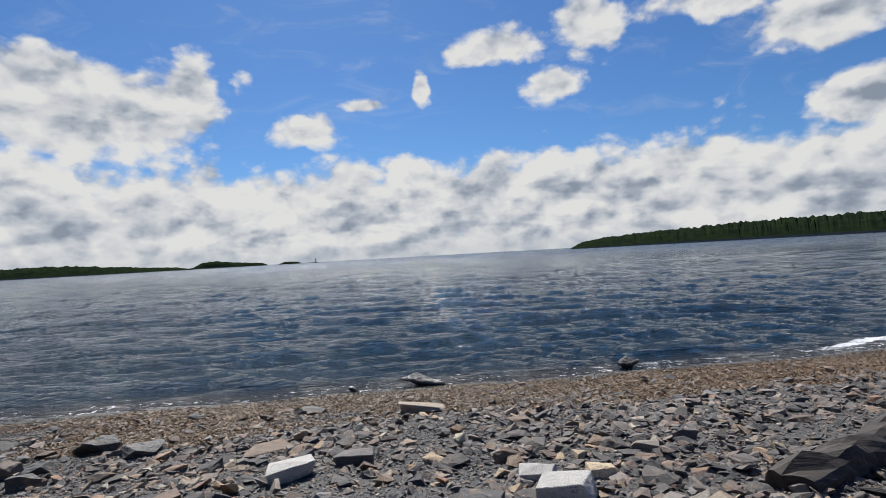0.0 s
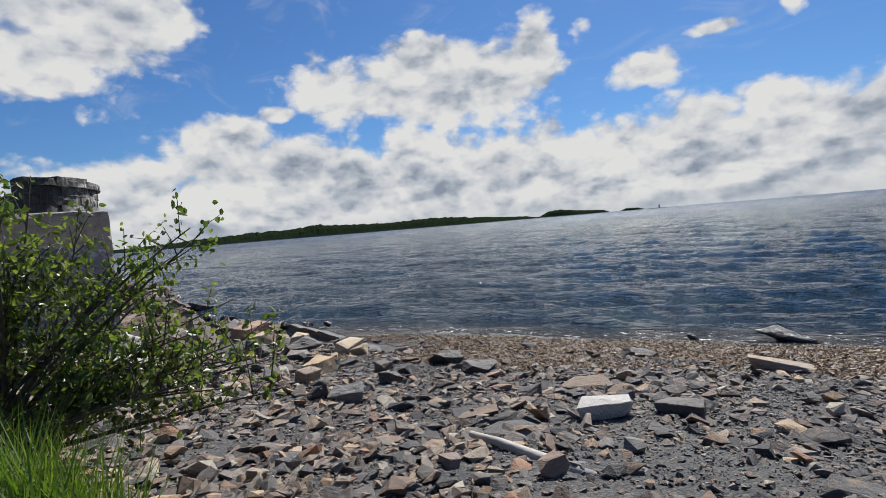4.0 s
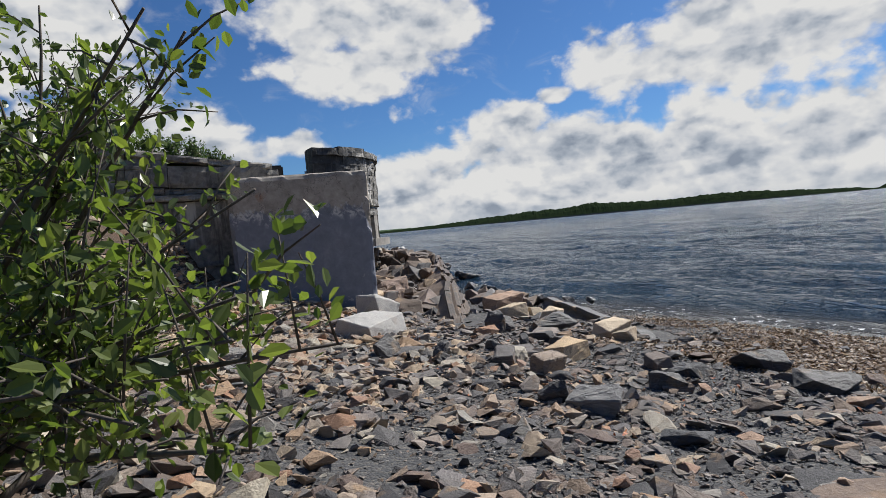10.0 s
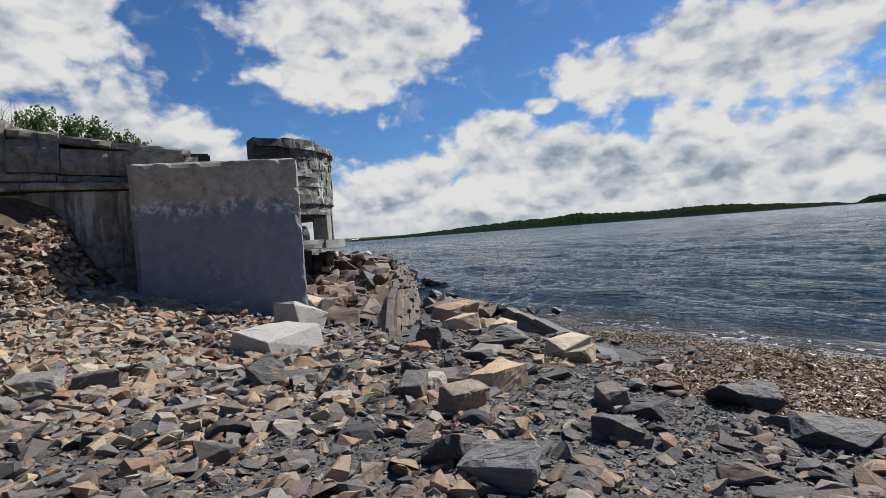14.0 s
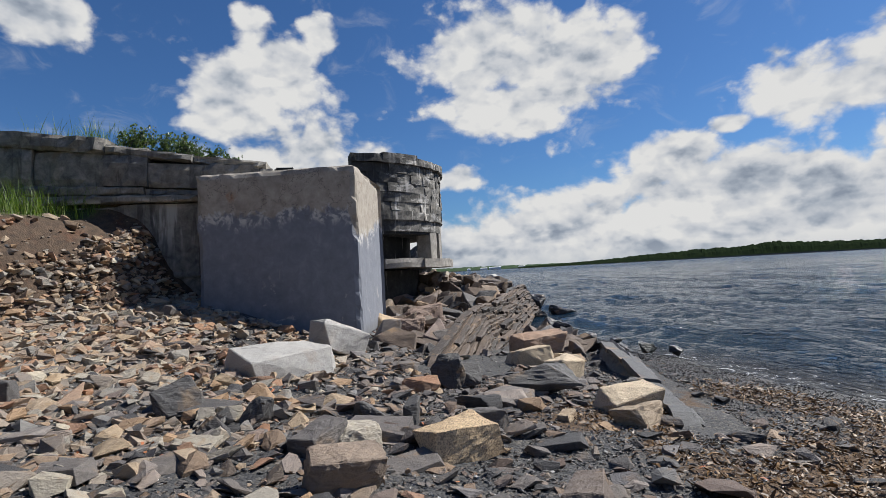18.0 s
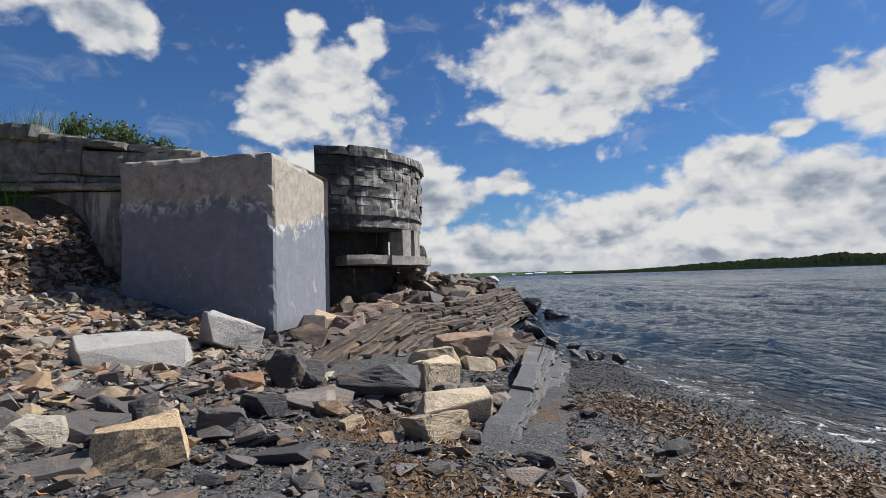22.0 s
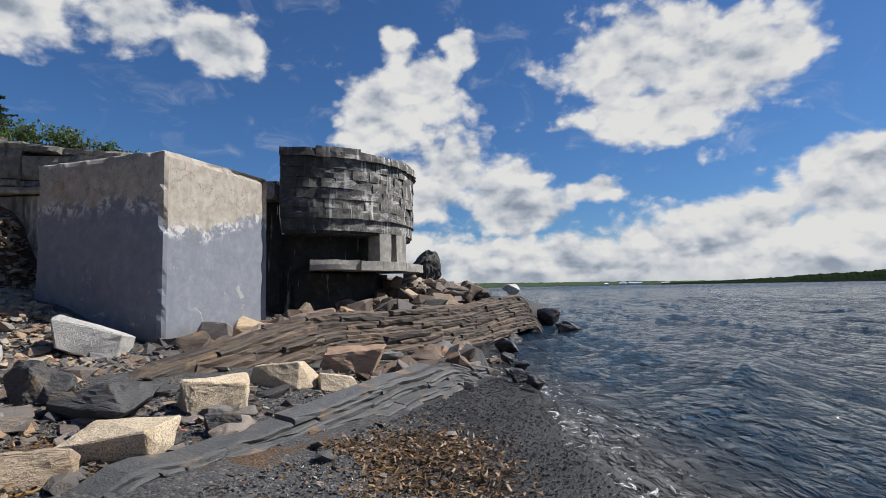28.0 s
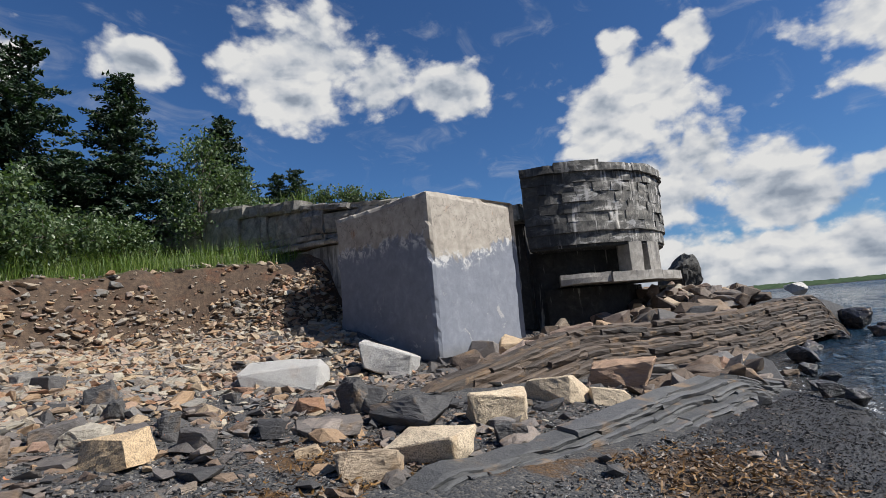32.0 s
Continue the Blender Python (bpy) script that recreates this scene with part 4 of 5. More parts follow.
rng = np.random.default_rng(12)
zc = 3.55
for row, hh in enumerate((0.30, 0.30, 0.28, 0.30, 0.31, 0.30, 0.31, 0.28)):
    a = 6.0
    while a < 150:
        da = min(rng.uniform(6.5, 12.5) * (1.8 if row == 7 else 1.0), 150 - a)
        if 150 - a - da < 3:
            da = 150 - a
        bulge = (0.10 if row == 7 else 0.0) - (0.12 if row == 0 else 0.0) + rng.uniform(-0.018, 0.022)
        top = zc + hh + (rng.uniform(-0.05, 0.05) if row == 7 else 0)
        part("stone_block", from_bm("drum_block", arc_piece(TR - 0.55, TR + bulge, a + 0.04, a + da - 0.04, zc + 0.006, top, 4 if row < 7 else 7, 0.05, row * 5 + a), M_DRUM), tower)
        a += da
    zc += hh
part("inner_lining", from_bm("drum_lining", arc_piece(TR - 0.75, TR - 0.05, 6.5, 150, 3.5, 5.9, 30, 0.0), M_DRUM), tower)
# slot ceiling, its shade put into the near-black colour
part("roof", from_bm("drum_roof", arc_piece(0.05, TR - 0.1, 6.5, 170, 3.42, 3.58, 30, 0.01), M_SHADE_DARK), tower)
part("sill", from_bm("drum_sill", arc_piece(1.0, TR + 0.27, 19.0, 40.0, 2.33, 2.62, 10, 0.05, 3), M_SLAB), tower, "worn pale concrete sill")
part("sill", from_bm("drum_sill2", arc_piece(1.0, TR + 0.33, 40.2, 67.0, 2.31, 2.59, 9, 0.03, 9), M_SLAB), tower, "worn pale concrete sill")
part("sill", from_bm("drum_sill3", arc_piece(1.0, TR + 0.33, 67.2, 100.0, 2.30, 2.56, 9, 0.03, 14), M_SLAB), tower, "worn pale concrete sill")
part("pillar", from_bm("drum_pillar", arc_piece(TR - 0.6, TR - 0.06, 54.5, 63.0, 2.58, 3.58, 3, 0.03, 2), M_SLAB), tower, "chipped pale concrete pillar")
part("pillar", from_bm("drum_pillar2", arc_piece(TR - 0.6, TR - 0.05, 67.5, 79.0, 2.55, 3.58, 3, 0.02, 4), M_SLAB), tower, "grey concrete pillar")
# slot back and undercut: the darkness of the recess is in the colour
part("back_wall", from_bm("drum_back", arc_piece(1.9, 2.5, -40, 150, 0.4, 3.5, 20, 0.03, 6), M_SHADE_DARK), tower, "inner wall with shade-black colour")
part("base_wall", from_bm("drum_base", arc_piece(2.1, 2.8, 10, 170, 0.3, 2.25, 20, 0.06, 16), M_SHADE_DARK), tower, "undercut base with shade-black colour")
ruin = thing("wall_fragment", "slumped fragment of concrete wall beyond the gun emplacement", "wall fragment", data=boulder_mesh("fragment", 31, M_DRUM, (1.9, 1.6, 2.2), 16, 2, 0.05, 0.6), m=pose(-29.5, 7.75, float(land_z(-29.5, 7.75)) + 0.9, 0, 12, 30))

# ---------------------------------------------------------------- bedrock
def slate_bed(stations, rng, dip, width, thick):
    """One long bed between joints: stations are (along, across, height) of its upper seaward edge."""
    c, s_ = math.cos(dip), math.sin(dip)
    V = []
    for k, (u, v, z) in enumerate(stations):
        r = rng.normal(0, 0.012, 3)
        skew = 0.0 if 0 < k < len(stations) - 1 else rng.normal(0, 0.03)
        for across, down, wob in ((0.012, 0.0, r[0]), (-0.006, thick * 0.22, r[1]), (0.004, thick * 0.97, r[2]), (width, thick, 0.0), (width, 0.0, 0.0)):
            V.append((u + skew * (down / thick), v + (across + wob) * c - down * s_ * 0.5, z - (across * s_ + down * c) + wob * 0.25))
    F, m = [], 5
    for k in range(len(stations) - 1):
        for j in range(m):
            F.append((k * m + j, k * m + (j + 1) % m, (k + 1) * m + (j + 1) % m, (k + 1) * m + j))
    e = (len(stations) - 1) * m
    for o in (0, e):
        q = [o + j for j in range(m)]
        F += [(q[0], q[1], q[2], q[2]), (q[0], q[2], q[3], q[4])] if o else [(q[2], q[1], q[0], q[0]), (q[4], q[3], q[2], q[0])]
    return V, F


def outcrop(name, label, start, end, inland, fall, count, bed, back, dip, seed, mat, piece_label, joint=(0.5, 1.9), shake=0.022, width=0.3, hump=0.0, edge_mat=None):
    """A ridge of tilted slate: smooth bedding planes on the landward side, a flight of broken bed edges to seaward."""
    start, end = Vector(start), Vector(end)
    along = end - start
    ln, turn = math.hypot(along.x, along.y), math.atan2(along.y, along.x)
    rng = np.random.default_rng(seed)

    def crest(u):
        u = np.asarray(u, float)
        z = start.z + (end.z - start.z) * u / ln + hump * ease(u, -0.5, 4.8) * ease(ln - u, 0, ln) + 0.07 * rough_field(u * 0.45, 0 * u, seed, 3)
        return z * (0.55 + 0.45 * ease(u, -0.1, 0.7)) * (0.2 + 0.8 * ease(ln - u, -0.2, 2.5))

    u = np.linspace(0, ln, int(ln / 0.08))
    wide = 1 + 0.15 * rough_field(u * 0.5, 0 * u + 5, seed + 3, 3)
    V = []
    for j in range(14):                                   # bedding plane, from its foot up to the crest
        t = j / 13
        y = inland * wide * (1 - t)
        drop = fall * y
        z = crest(u) - drop - 0.02 + 0.022 * rough_field(u * 1.3, y * 1.6, seed + 11, 4) + 0.03 * np.floor(1.6 * lattice(u * 0.5 + y * 0.35, y * 0.7, seed + 13))
        V.append(np.stack([u, y + 0 * u, z], -1))
    for j in range(1, 9):                                 # buried core behind the broken edges
        t = j / 8 * count
        V.append(np.stack([u, 0.10 - back * t + 0 * u, crest(u) - bed * t - 0.05], -1))
    V = np.array(V)
    i = np.arange(V.shape[0] * V.shape[1]).reshape(V.shape[:2])
    quads = np.stack([i[:-1, :-1], i[:-1, 1:], i[1:, 1:], i[1:, :-1]], -1).reshape(-1, 4)
    ob = thing(name, label, "bedrock", m=Matrix.Translation((start.x, start.y, 0)) @ Matrix.Rotation(turn, 4, "Z"))
    part("bedding_plane", mesh_from("bedding_plane", V.reshape(-1, 3), quads, mat), ob)
    for k in range(count):
        a = rng.uniform(-0.3, 0.1)
        while a < ln - 0.2:
            b = min(a + rng.uniform(*joint), ln)
            if rng.uniform() > 0.03:
                off = rng.normal(0, shake) - back * k
                lift = rng.normal(0, shake * 0.4)
                us = np.linspace(max(a, 0) + 0.006, b - 0.006, max(3, int((b - a) / 0.16)))
                st = [(q, off + 0.05 * float(lattice(q * 0.8, k * 3.7, seed + 31)), float(crest(q)) - bed * k + lift + 0.012 * float(lattice(q * 2.1, k * 1.0, seed + 37))) for q in us]
                v, fq = slate_bed(st, rng, dip * rng.uniform(0.85, 1.1), width, bed * rng.uniform(1.0, 1.35))
                part("slate_bed", mesh_from("slate_bed", v, fq, edge_mat or mat), ob, piece_label if k == 0 and a < 0.2 else "")
            a = b
    return ob


RIDGE = ((-11.6, 5.5, 0.62), (-27.8, 12.7, 1.45))
LEDGE = ((-8.2, 7.75, 0.52), (-15.9, 10.35, 0.56))
outcrop("slate_ridge", "dark brown ridge of upturned slate beds running out to sea", *RIDGE, 1.35, 0.5, 13, 0.088, 0.05, radians(-8), 3, M_RIDGE, "brown broken slate bed", (0.5, 2.6), 0.04, 0.15, 0.45, M_RIDGE_EDGE)
outcrop("slate_ledge", "smooth grey ledge of tilted slate beds at the tide line", *LEDGE, 0.6, 0.9, 9, 0.058, 0.070, radians(-8), 8, M_OUTCROP, "grey layered slate bed", (0.6, 2.4), 0.022, 0.26)


def off_bedrock(x, y):
    """1 away from the ridge and the ledge, less on them."""
    k = 1.0
    for (p, q), sea, land_side in ((RIDGE, 1.1, 0.3), (LEDGE, 0.45, 0.3)):
        ux, uy = q[0] - p[0], q[1] - p[1]
        ln = math.hypot(ux, uy)
        t = ((x - p[0]) * ux + (y - p[1]) * uy) / ln
        v = ((x - p[0]) * uy - (y - p[1]) * ux) / ln      # positive towards the sea
        k = k * np.where((t > -0.1) & (t < ln) & (v > -land_side) & (v < sea), 0.04, 1.0)
    return k


# ---------------------------------------------------------------- single rocks
#            x, y, length, width, height, turn, tilt, lift, seed
GRANITES = [(1.2, 2.35, 0.56, 0.36, 0.30, 160, 5, 0.05, 301),
            (1.13, 3.06, 0.42, 0.26, 0.23, 167, 4, 0, 302),
            (-1.71, 3.86, 0.60, 0.37, 0.29, 19, -5, 0, 308),
            (-11.33, 3.38, 1.42, 0.88, 0.64, 123, -1, 0, 331),
            (-13.15, 4.19, 1.25, 0.72, 0.66, 126, 14, 0.15, 332)]
CREAMS = [(1.74, 2.94, 0.35, 0.22, 0.21, 173, 1, 0, 304),
          (-9.23, 7.43, 0.78, 0.49, 0.43, 100, 0, 0, 334),
          (-7.70, 5.14, 0.61, 0.38, 0.42, 104, -3, 0, 336),
          (-12.73, 7.46, 0.97, 0.60, 0.58, 97, -3, 0, 347),
          (-10.91, 7.37, 0.76, 0.47, 0.64, 124, 1, 0, 348),
          (-12.83, 8.21, 0.59, 0.37, 0.32, 105, 5, 0, 349)]
BROWNS = [(-0.30, 8.13, 1.02, 0.63, 0.25, 3, 5, 0, 305),
          (-3.46, 2.59, 0.24, 0.15, 0.16, 28, 3, 0, 310),
          (-5.48, 3.72, 0.53, 0.33, 0.35, 36, -1, 0, 320),
          (-8.81, 0.71, 0.47, 0.29, 0.38, 83, 0, 0, 323),
          (-7.97, 1.84, 0.57, 0.35, 0.07, 85, -3, 0, 325),
          (-8.62, 7.22, 0.62, 0.39, 0.37, 128, 4, 0, 335),
          (-7.03, 4.29, 0.55, 0.34, 0.38, 110, 1, 0, 337),
          (-7.86, 4.38, 0.46, 0.28, 0.32, 126, 5, 0, 338),
          (-14.08, 8.06, 1.16, 0.72, 0.74, 96, -2, 0, 350),
          (-16.59, 5.75, 0.81, 0.50, 0.81, 95, 2, 0, 351)]
BROWNS_1 = [(-17.83, 6.37, 1.13, 0.70, 0.91, 113, -5, 0, 352),
            (-8.68, 6.47, 0.26, 0.16, 0.14, 141, -4, 0, 355)]
DARKS = [(-2.30, 2.84, 0.59, 0.36, 0.10, 22, -1, 0, 309),
         (-2.75, 9.03, 0.68, 0.42, 0.16, 3, 4, 0, 313),
         (-5.72, 4.97, 0.43, 0.26, 0.30, 42, 1, 0, 315),
         (-6.17, 5.73, 0.65, 0.40, 0.26, 32, 5, 0, 316),
         (-5.90, 6.79, 0.68, 0.42, 0.36, 47, -2, 0, 317),
         (-4.85, 6.41, 0.64, 0.40, 0.25, 31, 2, 0, 318),
         (-4.40, 3.67, 0.41, 0.25, 0.14, 34, -5, 0, 319),
         (-5.78, 3.50, 0.36, 0.22, 0.33, 63, 3, 0, 321),
         (-7.97, 3.27, 0.33, 0.20, 0.31, 54, 5, 0, 327),
         (-10.01, 6.69, 0.94, 0.58, 0.52, 80, -4, 0, 333)]
DARKS_1 = [(-8.68, 4.55, 0.42, 0.26, 0.24, 102, 2, 0, 340),
           (-10.52, 5.73, 0.58, 0.36, 0.48, 79, -5, 0, 341),
           (-8.54, 3.50, 0.32, 0.20, 0.33, 130, 0, 0, 345),
           (-8.84, 2.79, 0.49, 0.30, 0.42, 126, 4, 0, 346),
           (-10.44, 5.64, 0.55, 0.34, 0.58, 125, -1, 0, 353),
           (-10.03, 7.95, 0.42, 0.26, 0.30, 98, 3, 0, 354)]
PLATES = [(-0.96, 4.14, 0.50, 0.31, 0.24, -3, -3, 0, 303),
          (0.45, 2.31, 0.46, 0.28, 0.13, 169, -2, 0, 306),
          (-3.23, 3.67, 0.58, 0.36, 0.06, 43, 2, 0, 307),
          (-3.17, 3.60, 0.53, 0.33, 0.09, 40, -4, 0, 311),
          (-2.47, 5.41, 0.70, 0.44, 0.14, 17, 0, 0, 312),
          (-2.80, 5.02, 0.37, 0.23, 0.08, 34, -3, 0, 314),
          (-4.49, 5.03, 0.42, 0.26, 0.10, 29, -4, 0, 322),
          (-8.94, 1.19, 0.49, 0.30, 0.35, 101, 4, 0, 324),
          (-8.79, 3.05, 0.58, 0.36, 0.16, 67, 1, 0, 326),
          (-7.14, 2.64, 0.39, 0.24, 0.15, 78, -2, 0, 328)]
PLATES_1 = [(-8.17, 4.55, 0.66, 0.41, 0.17, 58, 2, 0, 329),
            (-9.03, 5.63, 0.48, 0.30, 0.27, 46, -5, 0, 330),
            (-7.46, 4.75, 0.56, 0.35, 0.08, 114, -2, 0, 339),
            (-9.30, 5.97, 0.57, 0.35, 0.20, 99, -1, 0, 342),
            (-8.25, 5.49, 0.42, 0.26, 0.31, 96, 3, 0, 343),
            (-7.87, 6.03, 0.49, 0.30, 0.11, 81, -4, 0, 344),
            (-9.42, 6.07, 0.75, 0.47, 0.19, 131, 0, 0, 356),
            (-6.52, 5.70, 0.49, 0.30, 0.28, 156, 4, 0, 357),
            (-7.75, 4.13, 0.55, 0.34, 0.37, 142, -3, 0, 358),
            (-8.39, 4.87, 0.21, 0.13, 0.39, 156, 1, 0, 359)]
SEAROCKS = [(-0.4, 12.75, 1.35, 0.5, 0.42, 5, 3, 0.1, 51), (5.6, 13.3, 0.8, 0.4, 0.4, 10, 3, 0.1, 52), (-26.0, 13.6, 1.3, 0.8, 0.6, 20, 10, 0.62, 53), (-27.2, 14.0, 1.2, 0.6, 0.5, 70, 12, 0.62, 54), (-28.5, 13.2, 1.3, 0.8, 0.8, 30, 4, 0.65, 55),
            (-14.9, 10.95, 0.4, 0.3, 0.24, 50, 6, 0.16, 56), (-25.3, 12.2, 0.9, 0.6, 0.5, 15, 5, 0.5, 57), (-15.7, 10.9, 0.36, 0.25, 0.2, 10, 10, 0.16, 58), (-2.4, 12.3, 0.28, 0.2, 0.18, 0, 0, 0.05, 59),
            (-17.6, 10.9, 0.4, 0.3, 0.24, 60, 8, 0.25, 61), (-14.1, 11.2, 0.36, 0.26, 0.22, 35, 8, 0.16, 63), (-16.6, 11.15, 0.36, 0.24, 0.2, 80, 5, 0.25, 64), (-19.5, 10.9, 0.7, 0.5, 0.4, 15, 5, 0.3, 65), (-21.6, 11.2, 0.8, 0.5, 0.4, 15, 5, 0.4, 66)]


def lay(name, label, category, rows, mat, group, box=0.62, wear=0.035, corners=13):
    for x, y, a, b, c, turn, tilt, lift, seed in rows:
        c_ = (0.8 if box > 0.7 else 0.95) * c                  # settled into the shingle
        me = boulder_mesh("rock_shape", seed, mat, (a, b, c_), corners, 2, wear, box)
        z = float(land_z(x, y)) + c_ * 0.28 + lift * 0.6
        thing(name, label, category, group, data=me, m=pose(x, y, z, 7 * math.sin(seed * 2.3), tilt * 1.6, turn))


lay("granite_block", "pale grey quarried granite block lying among the rubble", "rock", GRANITES, M_GRANITE, "granite blocks", 0.85, 0.022)
lay("sandstone_block", "cream and ochre sandstone block with rust stains", "rock", CREAMS, M_CREAM, "sandstone blocks", 0.8, 0.025)
lay("boulder", "brown weathered boulder resting on shingle", "rock", BROWNS + BROWNS_1, M_WARM, "brown boulders", 0.8, 0.045)
lay("boulder", "dark grey angular slate boulder on the shingle", "rock", DARKS + DARKS_1, M_DARK, "dark boulders", 0.65, 0.04)
lay("stone_slab", "flat grey slate slab lying on the shingle", "rock", PLATES + PLATES_1, M_STONE, "slate slabs", 0.8, 0.03)
lay("sea_rock", "wet black rock washed by the waves", "rock", SEAROCKS, M_WET, "wet rocks", 0.55, 0.05)
thing("boulder", "pale boulder on top of the slate ridge", "rock", data=boulder_mesh("pale_top", 60, M_GRANITE, (1.2, 0.8, 0.5), 16), m=pose(-30.6, 11.7, 1.62))

# driftwood
rng = np.random.default_rng(3)
log = thing("driftwood_log", "thick dark weathered driftwood log on the stones", "log")
bm = bmesh.new()
pts = [Vector((3.2, 2.2, 1.34)).lerp(Vector((6.1, 3.8, 1.56)), k / 24) + Vector((0, 0, 0.03 * math.sin(k * 0.5))) for k in range(25)]
tube(bm, pts, 0.25, 0.16, 18)
for v in bm.verts:
    g = noise.fractal(Vector((v.co.x * 1.2, v.co.y * 6, v.co.z * 6)), 1.0, 2.1, 4)
    v.co.z += 0.09 * g
    v.co.x += 0.03 * g
part("trunk", from_bm("log_trunk", bm, M_CHAR), log)
bm = bmesh.new()
tube(bm, [(3.9, 2.35, 1.2), (4.3, 2.5, 1.28), (4.8, 2.85, 1.3)], 0.10, 0.05, 9)
part("broken_limb", from_bm("log_limb", bm, M_CHAR, True), log)
bm = bmesh.new()
tube(bm, [(-2.5, 2.42, 1.32), (-2.15, 2.34, 1.33), (-1.7, 2.2, 1.33), (-1.15, 2.0, 1.34)], 0.03, 0.062, 9)
thing("driftwood_stick", "bleached driftwood stick lying on the stones", "stick", data=from_bm("stick", bm, M_PALE, True))

# ---------------------------------------------------------------- stones strewn over the beach
rng = np.random.default_rng(21)
CHIPS = [hull_stone(rng, 9, 0.7) for _ in range(14)]
GRIT = [hull_stone(rng, 6, 0.5) for _ in range(8)]


def strew_points(n, box, keep):
    """Random places in a box, kept with the chance keep(x, y)."""
    x, y = rng.uniform(box[0], box[1], n), rng.uniform(box[2], box[3], n)
    ok = rng.uniform(size=n) < keep(x, y)
    return x[ok], y[ok]


def free_of_works(x, y):
    a = radians(BLOCK_TURN)
    u, v = (x - BLOCK_X) * math.cos(a) + (y - BLOCK_Y) * math.sin(a), -(x - BLOCK_X) * math.sin(a) + (y - BLOCK_Y) * math.cos(a)
    clear = (np.abs(u) > 1.85) | (np.abs(v) > 1.7)
    return clear & (x > np.where(y < 2.9, WALL_X + 0.1, -99)) & (np.hypot(x - TX, y - TY) > 2.6)


def zone(x, y):
    """Distance from the water, from the bank, and how rusty the rubble is."""
    d = shoreline(x) - y
    s = y - np.interp(x, LIP_X, LIP_Y)
    warm = np.clip(ease(-x, 4.5, 10.5) * ease(y, 5.5, 1.5) + 0.30 * ease(y, 6, 3) * ease(-x, -3, 4), 0, 1)
    return d, s, warm


def stony(x, y):
    d, s, warm = zone(x, y)
    up = ease(-x, 7, 9) * ease(-x, 14.0, 12.2)
    k = ease(d, 4.0, 6.2) * ease(s, 0.45 + 0.2 * up, 1.1 + 0.35 * up)
    patch = 0.75 + 0.55 * rough_field(x * 0.6, y * 0.6, 71, 3)
    tide = ease(d, 0.8, 3.5) * 0.10
    k = k * (1 - 0.8 * ease(wrack(x, y), 0.3, 0.8))
    left = 0.55 * ease(-x, 6.5, 8.5) * ease(y, 9.3, 7.5) * ease(s, 0.45 + 0.2 * up, 1.1 + 0.35 * up)
    return np.clip(np.maximum(np.maximum(k * patch, tide), left * patch), 0, 1) * free_of_works(x, y) * off_bedrock(x, y)


# large stones, each a thing of its own
shapes = {}
for mat, key in ((M_STONE, "grey"), (M_WARM, "warm"), (M_RIDGE, "brown")):
    shapes[key] = [boulder_mesh("stone_" + key, 200 + k + (50 if key == "warm" else 90 if key == "brown" else 0), mat, (1.0, rng.uniform(0.55, 0.85), rng.uniform(0.28, 0.55)), 13, 1, 0.03, 0.7) for k in range(12)]
x, y = strew_points(2600, (-17, 8, -2.5, 10), lambda a, b: stony(a, b) * 0.34 * (1 + 0.8 * (a < -8)))
x, y = x[:290], y[:290]
_, _, warm = zone(x, y)
for a, b, hot in zip(x, y, warm):
    key = "warm" if rng.uniform() < 0.15 + 0.6 * hot else "grey"
    size = rng.uniform(0.22, 0.44) * (1.15 if a < -9 else 1.0)
    flat = rng.uniform(0.6, 1.0)
    m = pose(a, b, float(land_z(a, b)) + size * 0.13 * flat, rng.normal(0, 9), rng.normal(0, 9), rng.uniform(0, 360)) @ Matrix.Diagonal((size, size * rng.uniform(0.8, 1.15), size * flat, 1))
    thing("stone", "rusty brown flat stone on the beach" if key == "warm" else "grey flat slate stone on the beach", "rock", "loose stones", data=shapes[key][rng.integers(12)], m=m)
# boulders heaped under the gun position
x, y = strew_points(2400, (-27.5, -14.2, 5.0, 10.6), lambda a, b: 0.30 * off_bedrock(a, b) * free_of_works(a, b) * ease(b, 10.9, 9.4))
for a, b in zip(x[:240], y[:240]):
    size = rng.uniform(0.4, 1.1)
    key = ("warm", "grey", "brown", "brown")[rng.integers(4)]
    m = pose(a, b, float(land_z(a, b)) + size * 0.16, rng.normal(0, 16), rng.normal(0, 16), rng.uniform(0, 360)) @ Matrix.Diagonal((size, size, size * 1.15, 1))
    thing("boulder", "angular boulder heaped below the gun emplacement", "rock", "boulder heap", data=shapes[key][rng.integers(12)], m=m)


def rubble(name, label, count, box, lo, hi, mat, keep, sink=0.25, tilt=0.22, variants=CHIPS, flat=(0.18, 0.48)):
    x, y = strew_points(count, box, keep)
    n = len(x)
    size = lo * (hi / lo) ** (rng.uniform(size=n) ** 1.6)
    dims = np.stack([size, size * rng.uniform(0.55, 0.95, n), size * rng.uniform(*flat, n)], -1)
    z = land_z(x, y) + dims[:, 2] * sink
    return thing(name, label, "stones", kind="stuff", data=strewn(name, rng, variants, np.stack([x, y, z], -1), dims, mat, tilt))


